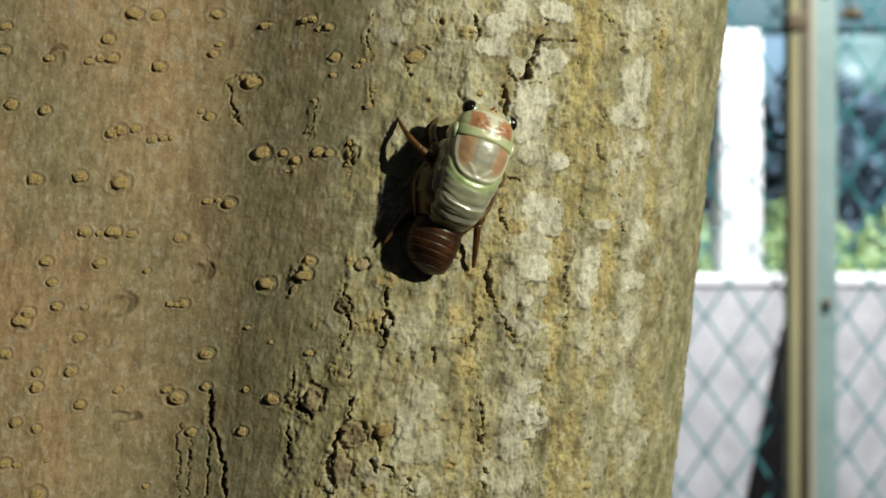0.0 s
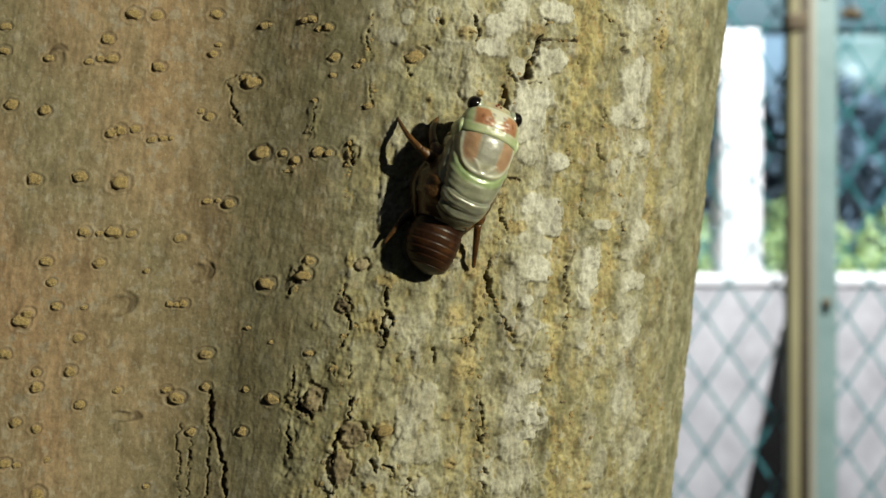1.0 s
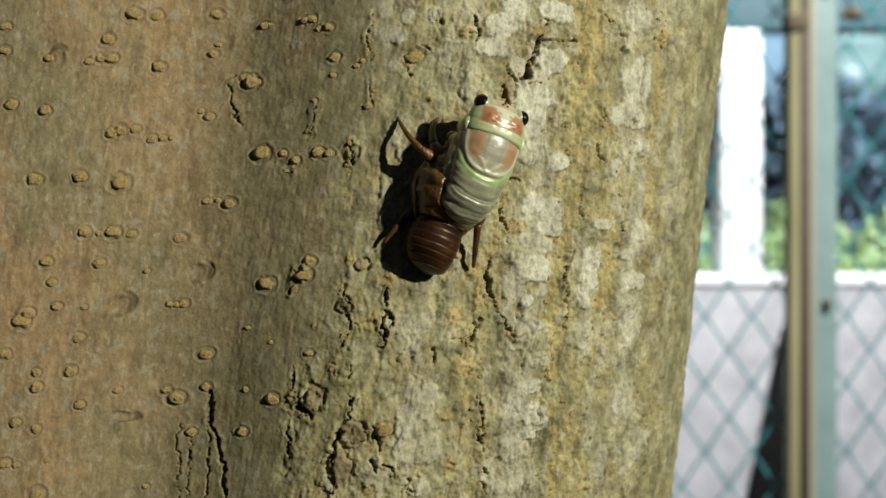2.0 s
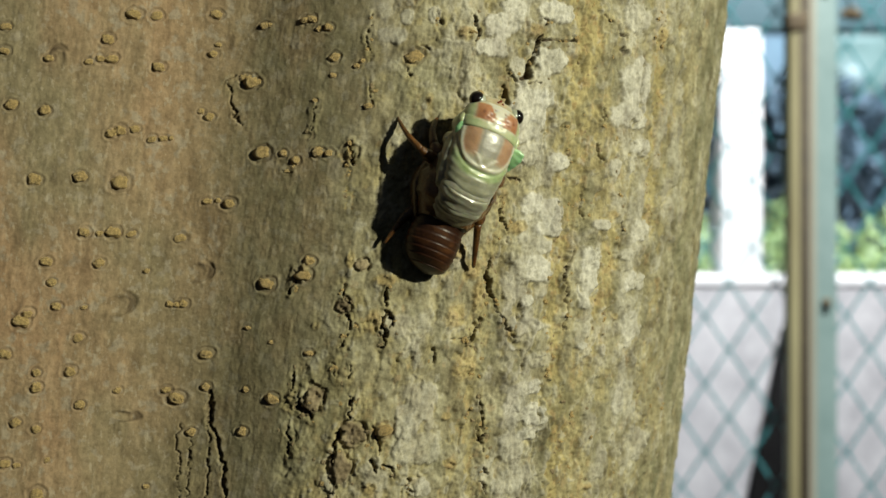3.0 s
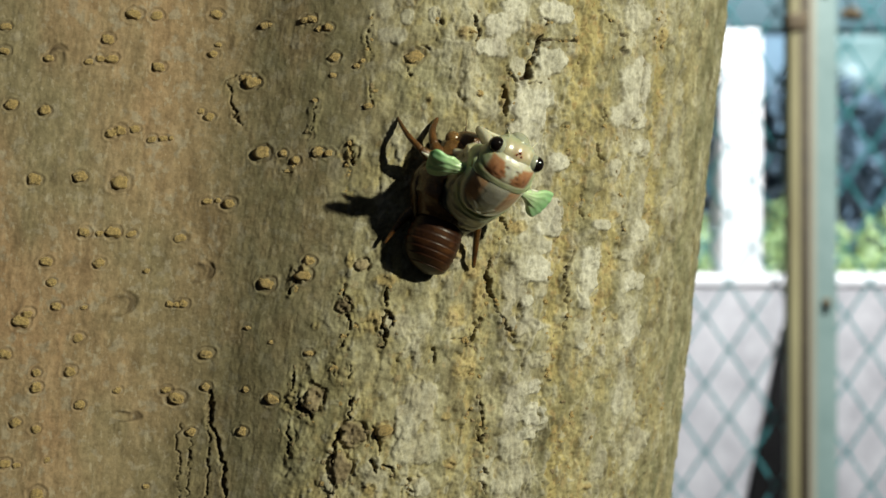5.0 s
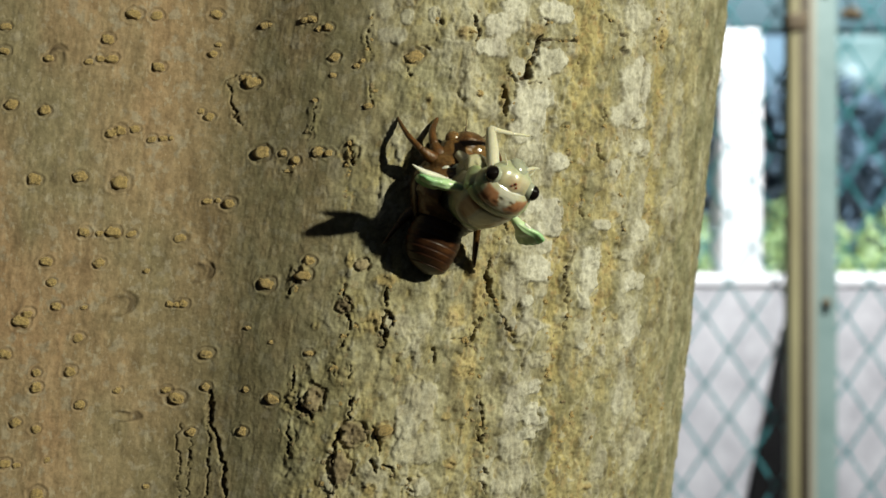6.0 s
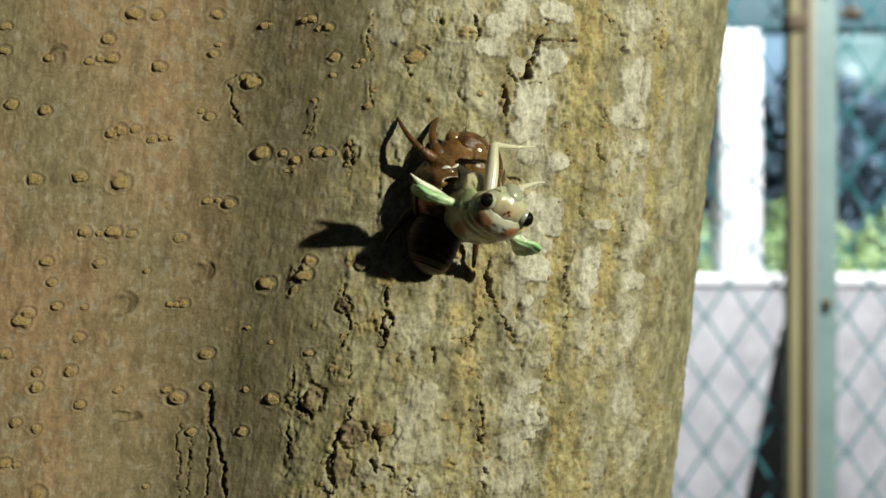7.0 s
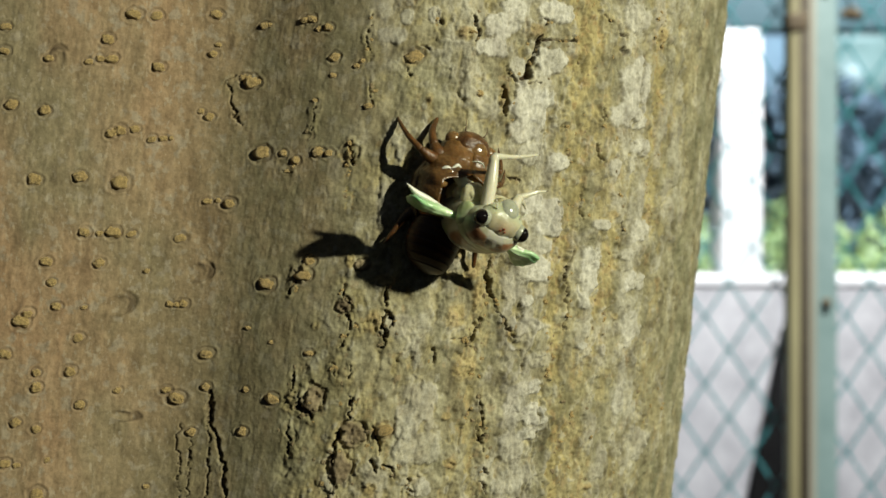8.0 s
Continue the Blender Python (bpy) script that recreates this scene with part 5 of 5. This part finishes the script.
    for s in (-1, 1):
        for k, (y, z) in enumerate(((8.6, -4.6), (4.6, -5.2), (1.0, -4.8))):
            loft("leg_socket", [(y - 2.4, s * 3.9, z - 0.9, 0.5, 0.5, 0.5), (y - 1.7, s * 3.9, z - 0.9, 2.2, 2.1, 2.1), (y, s * 3.9, z - 0.9, 3.1, 3.0, 3.0), (y + 1.7, s * 3.9, z - 0.9, 2.2, 2.1, 2.1), (y + 2.4, s * 3.9, z - 0.9, 0.5, 0.5, 0.5)], SOCKET, PARTS["thorax"], steps=24, n=30, power=2.0,
                 shape=lambda p, d, a: d * (0.45 * noise.noise(p * 0.5) + 0.22 * noise.noise(p * 1.1) - 0.25 * math.exp(-((p.y + 0.5 * p.x - 0.6 * p.z) % 2.6 / 0.3) ** 2)), label="creased olive-cream leg socket")

    # the collar shield behind the head; its origin is its hinge at the thorax
    def furrow(p, d, a):
        x, y = abs(p.x), p.y
        back = max(0.0, d.z) ** 0.5
        line = (x - 2.0) - (2.6 - y) * 0.55
        h = -0.22 * math.exp(-(line / 0.2) ** 2) * (1 if 1.4 < y < 4.8 else 0)
        line = (x - 0.9) - abs(y - 2.5) * 0.32
        h -= 0.12 * math.exp(-(line / 0.25) ** 2)
        h -= 0.10 * math.exp(-((y - 0.9 - 0.02 * x * x) / 0.35) ** 2)
        h += 0.22 * math.exp(-((x - 3.2) / 1.1) ** 2) * math.exp(-((y - 2.6) / 1.3) ** 2)
        return d * h * back

    def collar_tones(x, y, z):
        ax = np.abs(x)
        top = np.clip((z - 0.6) / 0.8, 0, 1)
        inner = 0.45 + 0.30 * np.maximum(0, 2.3 - y) + 0.62 * np.maximum(0, y - 2.3)
        patch = ease(inner, inner + 0.35, ax) * ease(5.2, 4.7, ax) * ease(0.9, 1.3, y) * ease(5.2, 4.7, y)
        white = ease(inner + 0.3, inner - 0.2, ax) * ease(0.6, 1.2, y)
        rim = ease(0.9, 0.4, y)
        cut = np.maximum(np.exp(-((ax - 2.0 - (2.6 - y) * 0.5) / 0.13) ** 2), np.exp(-((ax - 3.7 - (2.6 - y) * 0.35) / 0.11) ** 2)) * ease(1.5, 1.9, y) * ease(4.7, 4.2, y)
        return {"brown": 1.0 * patch * top, "cut": 0.8 * cut * top, "pale": 0.7 * white * top, "green": np.maximum((0.25 + 0.4 * ease(2.0, 5.0, ax)) * rim, 0.65 * ease(4.9, 5.7, ax)) * (0.5 + 0.5 * top), "grey": 0.1 + 0 * x}
    PARTS["pronotum"] = loft("pronotum", [(-1.0, 0, 0.1, 6.6, 4.3, 3.5), (-0.6, 0, 0.1, 6.85, 4.72, 3.9), (0.3, 0, 0.1, 6.95, 4.86, 4.0), (1.2, 0, 0.1, 6.85, 4.92, 4.0), (3, 0, 0.1, 6.6, 4.75, 3.8), (4.7, 0, 0.1, 6.0, 4.2, 3.4), (5.8, 0, 0, 5.0, 3.3, 2.9)],
                              SKIN, t, steps=60, n=72, shape=furrow, masks=collar_tones, label="collar shield with two orange-brown patches")
    for s in (-1, 1):
        loft("collar_lobe", [(-2.2, s * 6.4, -0.8, 0.3, 0.4, 0.4), (-1.2, s * 6.4, -0.6, 0.8, 1.9, 2.4), (0.6, s * 6.7, -0.6, 0.9, 2.4, 3.0), (2.4, s * 6.1, -0.6, 0.8, 1.8, 2.4), (3.6, s * 5.7, -0.4, 0.3, 0.5, 0.6)], SKIN, PARTS["pronotum"], steps=18, n=20,
             masks=lambda x, y, z: {"green": 0.6 + 0.2 * np.sin(1.7 * y + z)}, label="translucent green collar lobe")

    def brow(p, d, a):
        x, y = p.x, p.y
        return d * (0.12 * math.cos(2.4 * x) * max(0, d.z) - 0.25 * math.exp(-((abs(x) - 2.0) / 0.5) ** 2) * max(0, d.z))

    def head_tones(x, y, z):
        top = np.clip(z / 1.5, 0, 1)
        red = np.exp(-(x / 1.3) ** 2 - ((y - 2.0) / 0.9) ** 2)
        bar = np.exp(-((y - 0.3) / 0.5) ** 2) * (np.abs(x) < 3)
        return {"pale": 0.75 * bar * top, "brown": 0.5 * red * top + 0.20 * top, "grey": 0.12 + 0 * x, "green": 0.26 - 0.16 * top}
    head = loft("head", [(-1.2, 0, -0.1, 4.2, 2.4, 2.6), (-0.2, 0, 0, 5.0, 3.2, 3.2), (1.2, 0, 0, 5.1, 3.1, 3.3), (2.4, 0, -0.2, 4.4, 2.6, 3.2), (3.4, 0, -0.6, 3.0, 1.9, 2.6), (4.0, 0, -0.9, 1.0, 0.8, 1.2)], SKIN, t, steps=32, n=48, shape=brow, masks=head_tones, label="pale translucent head")
    PARTS["head"] = head
    for s in (-1, 1):
        ball("eye", (s * 4.95, 1.3, 1.2), (1.62, 1.75, 1.7), EYE_BLACK, head, "glossy black compound eye", seg=28)
        ball("eye_socket", (s * 4.3, 1.1, 0.9), (1.7, 1.9, 1.9), CLEAR, head, "clear rim round the eye")
        ball("ocellus", (s * 0.55, 1.9, 2.86), (0.26, 0.26, 0.22), OCELLUS, head, "small red simple eye", seg=12)
        limb("antenna", [(s * 2.6, 3.0, -0.6), (s * 3.2, 4.0, -1.0), (s * 4.0, 4.6, -2.6)], [0.28, 0.14, 0.04], LEG_PALE, head)
    ball("ocellus", (0, 2.5, 2.62), (0.32, 0.32, 0.28), OCELLUS, head, "small red simple eye", seg=12)
    ball("face_dome", (0.3, 3.0, -1.9), (2.3, 1.7, 2.5), CLEAR, head, "clear grey bulging face", seg=28)
    limb("beak", [(0, 2.6, -3.4), (0, 0.6, -4.6), (0, -4, -5.0)], [0.7, 0.5, 0.2], LEG_PALE, head)

    # crumpled wing buds; their origin is their hinge, the wing runs along +y
    wings = []
    for s in (-1, 1):
        def pleats(p, d, a):
            return d * (0.09 * math.sin(34 * p.x / (p.y + 1.5) + 0.5 * math.sin(p.y) + 1.6 * noise.noise(p * 0.35)) * min(1, max(0, p.y) / 3) + 0.14 * noise.noise(p * 0.5) + 0.04 * noise.noise(p * 1.3))
        rows = [(-5.0, 0, 0, 0.6, 0.6, 0.6), (-2.5, 0, 0, 0.9, 0.8, 0.8), (0.0, 0, 0, 1.0, 0.9, 0.9), (1.4, 0.1 * s, 0, 1.2, 1.0, 1.0), (2.8, 0.1 * s, 0.1, 1.6, 1.1, 1.1), (4.2, 0, 0.2, 2.4, 1.1, 1.1)]
        rows += [(5.8, -0.1, 0.3, 2.9, 1.1, 1.1), (7.4, 0.1, 0.2, 3.5, 0.95, 0.95), (8.7, 0.2, 0, 3.3, 0.7, 0.7), (9.4, 0.2, -0.2, 1.9, 0.3, 0.3)] if s < 0 else [(5.4, 0, 0.3, 3.1, 0.95, 0.95), (6.6, 0, 0.2, 3.6, 0.85, 0.85), (7.6, 0, 0, 3.5, 0.7, 0.7), (8.3, 0, -0.2, 2.0, 0.3, 0.3)]
        wing = loft("wing", rows, DROP, t, steps=44, n=48, shape=pleats, label="crumpled green wing bud")
        limb("wing_edge", [(-0.6, 1.6, -0.9), (-1.0, 4.5, -1.4), (-0.8, 7.8, -1.7), (-0.4, 10.6, -2.7)] if s < 0 else [(1.4, 2.0, 0.3), (2.0, 5.5, 0.3), (2.5, 7.0, 0.2), (2.6, 8.4, -0.1)], [0.3, 0.6, 0.65, 0.1] if s < 0 else [0.35, 0.6, 0.5, 0.08], WINGTIP, wing, "white folded wing edge")
        wings.append(wing)
    PARTS["wings"] = wings

    # soft legs under the body; the origin is the hip
    def leg(name, hip, knee, heel, toe, r):
        hip = Vector(hip)
        pts = [Vector(p) - hip for p in (knee, heel, toe)]
        thigh = limb(name, [(0, 0, 0), pts[0] * 0.5 + Vector((0.2, 0, 0.2)), pts[0]], [0.95 * r, 1.1 * r, 0.75 * r], LEG_PALE, t, "soft cream leg")
        limb("shin", [pts[0], (pts[0] + pts[1]) / 2, pts[1]], [0.62 * r, 0.40 * r, 0.34 * r], LEG_PALE, thigh)
        limb("foot", [pts[1], pts[2]], [0.32 * r, 0.16 * r], LEG_PALE, thigh)
        limb("claw", [pts[2], pts[2] + (pts[2] - pts[1]).normalized() * 0.7], [0.16, 0.05], CLAW, thigh)
        return thigh, hip
    PARTS["legs"] = [leg("foreleg", (-2.4, 13.0, -3.4), (-4.4, 12.0, -14.6), (1.6, 10.6, -17.0), (6.6, 9.2, -19.6), 1.35),
                     leg("foreleg", (2.6, 13.0, -3.4), (5.6, 9.5, -9.0), (8.6, 6.6, -9.2), (10.6, 4.6, -8.6), 1.3),
                     leg("midleg", (-3.2, 7.5, -6.0), (-7.0, 3.0, -9.2), (-3.4, -1.0, -9.4), (-2.0, -3.0, -8.6), 1.45),
                     leg("midleg", (3.2, 8.4, -5.2), (6.2, 9.2, -9.6), (9.6, 9.2, -12.2), (11.6, 9.0, -13.2), 1.3),
                     leg("hindleg", (-3.0, 4.0, -4.2), (-4.4, -1.0, -6.6), (-3.0, -5.0, -6.4), (-2.4, -7.0, -6.0), 0.95),
                     leg("hindleg", (3.0, 4.0, -4.2), (4.0, -1.0, -6.4), (3.0, -5.0, -6.2), (2.4, -7.0, -5.8), 0.95)]
    return t


shell = build_shell()
cicada = build_cicada()


# ---- motion: the cicada rises out of its shell and bends over backwards ----
# seconds, then the thorax's rear end (x, y, z in mm) and its pitch in degrees
RISE = [
    (0, -1.12, 2.87, 11.84, 5.0),
    (0.5, -0.90, 3.55, 11.96, 5.6),
    (1, -0.48, 4.02, 12.08, 4.7),
    (1.5, -0.90, 5.09, 12.22, -0.2),
    (1.7, -0.28, 4.78, 12.25, 3.6),
    (2.8, 0.78, 5.18, 12.54, 4.5),
    (3, -1.28, 4.81, 13.06, 0.9),
    (3.3, -1.47, 3.69, 13.85, -0.7),
    (3.5, 0.72, 3.17, 14.31, 6.7),
    (3.7, 0.28, 2.86, 14.01, 6.0),
    (3.9, 1.44, 2.33, 13.66, 12.6),
    (4.1, 0.40, 1.79, 13.37, 11.0),
    (4.3, 1.41, 1.87, 13.01, 24.0),
    (4.5, 0.81, 1.12, 12.70, 36.6),
    (4.7, 1.20, 1.26, 12.06, 43.7),
    (5.8, 1.50, 0.87, 8.56, 71.3),
    (6, 2.09, 0.71, 8.35, 73.4),
    (6.5, 2.21, -0.77, 7.70, 78.2),
    (7, 2.94, -1.66, 7.04, 84.7),
    (7.5, 3.05, -2.50, 6.40, 87.0),
    (8, 3.45, -2.65, 5.77, 92.2),
]
# seconds, nod of the collar and head, lift of the forelegs in degrees
FREE = [(0, -14, -38), (1.7, -12, -38), (2.8, -9, -36), (3.3, -8, -36), (3.7, -8, -34), (4.1, -8, -30), (4.5, -9, -26), (5.2, -12, -14), (5.8, -15, -8), (6.5, -17, -5), (7, -18, -2), (8, -18, 0)]
# seconds, then the outer end of each wing (x, y, z in mm) once it is free
WINGS = {-1: ((3.0, -7.6, 12.8, 13.6), (3.5, -9.9, 12.0, 15.2), (4.0, -11.3, 10.1, 16.1), (4.7, -12.2, 6.6, 16.4), (6.0, -13.3, 1.2, 15.7), (8.0, -13.3, -3.2, 15.3)),
         1: ((3.0, 7.4, 12.6, 12.4), (3.5, 10.2, 12.8, 12.6), (4.0, 12.8, 11.6, 12.5), (4.7, 17.0, 8.8, 12.5), (6.0, 17.6, -1.2, 12.6), (8.0, 18.9, -5.4, 11.0))}


def motions():
    walk(cicada, [(0.0, BODY), (8.0, BODY)])
    tf = [r[0] for r in FREE]
    tracks = {}
    for t, x, y, z, pitch in RISE:
        nod, lift = (float(np.interp(t, tf, [r[k] for r in FREE])) for k in (1, 2))
        fore = pose(x * MM, y * MM, z * MM, pitch) @ pose(0, 0, 0, 0, 0, -float(np.interp(t, (0, 1.7, 2.8, 3.0, 3.5, 4.5, 5.8, 8), (-2.6, -2.4, -1, 0, 2.5, 1.5, 4, 5))))
        tracks.setdefault(PARTS["thorax"], []).append((t, fore))
        neck = fore @ pose(0, 11.6 * MM, 0, nod)
        tracks.setdefault(PARTS["pronotum"], []).append((t, neck))
        tracks.setdefault(PARTS["head"], []).append((t, neck @ pose(0, 4.6 * MM, 0, nod * 0.5)))
        for s, wing in zip((-1, 1), PARTS["wings"]):
            root = fore @ Vector((s * 1.5 * MM, 10.4 * MM, 0))
            if t < WINGS[s][0][0]:
                tip = fore @ Vector((s * 2.0 * MM, 1.5 * MM, -2.6 * MM))
            else:
                tip = Vector([float(np.interp(t, [r[0] for r in WINGS[s]], [r[k] for r in WINGS[s]])) * MM for k in (1, 2, 3)])
            along = (tip - root).normalized()
            wide = Matrix.Rotation(radians(-s * float(np.interp(t, (3.0, 4.0, 4.7, 6.0), (70, 66, 52, 10) if s < 0 else (64, 72, 74, 40)))), 3, along) @ Vector((-0.322, -0.161, 0.933))
            wide = (wide - wide.dot(along) * along).normalized()
            m = Matrix((wide, along, wide.cross(along))).transposed().to_4x4()
            m.translation = tip - along * ((9.2 if s < 0 else 8.2) * MM)
            tracks.setdefault(wing, []).append((t, m))
        for k, (leg, hip) in enumerate(PARTS["legs"]):
            swing = lift * (-1.0 if k < 2 else 0.6) * 1.0
            inward = (92 if k == 3 else 40 if hip.x > 0 else -25) * lift / 38
            tracks.setdefault(leg, []).append((t, fore @ Matrix.Translation(hip * MM) @ pose(0, 0, 0, -swing, 0, inward)))
        # the rings of the abdomen follow a bow from the shell to the thorax
        p0, d0 = Vector((-0.6, -7.0, 3.2)), Vector((0, 1, 0.05))
        q = Vector((x, y, z)) - 1.2 * Vector((0, math.cos(radians(pitch)), math.sin(radians(pitch))))
        d1 = Vector((0, math.cos(radians(pitch)), math.sin(radians(pitch))))
        far = (q - p0).length
        n = len(PARTS["rings"])
        for k, ring in enumerate(PARTS["rings"]):
            u = (k + 0.6) / n
            h = (2 * u ** 3 - 3 * u ** 2 + 1, u ** 3 - 2 * u ** 2 + u, -2 * u ** 3 + 3 * u ** 2, u ** 3 - u ** 2)
            g = (6 * u ** 2 - 6 * u, 3 * u ** 2 - 4 * u + 1, -6 * u ** 2 + 6 * u, 3 * u ** 2 - 2 * u)
            c = h[0] * p0 + h[1] * d0 * far + h[2] * q + h[3] * d1 * far
            d = g[0] * p0 + g[1] * d0 * far + g[2] * q + g[3] * d1 * far
            tracks.setdefault(ring, []).append((t, pose(c.x * MM, c.y * MM, c.z * MM, math.degrees(math.atan2(d.z, d.y)))))
    for ob, rows in tracks.items():
        walk(ob, rows)


motions()
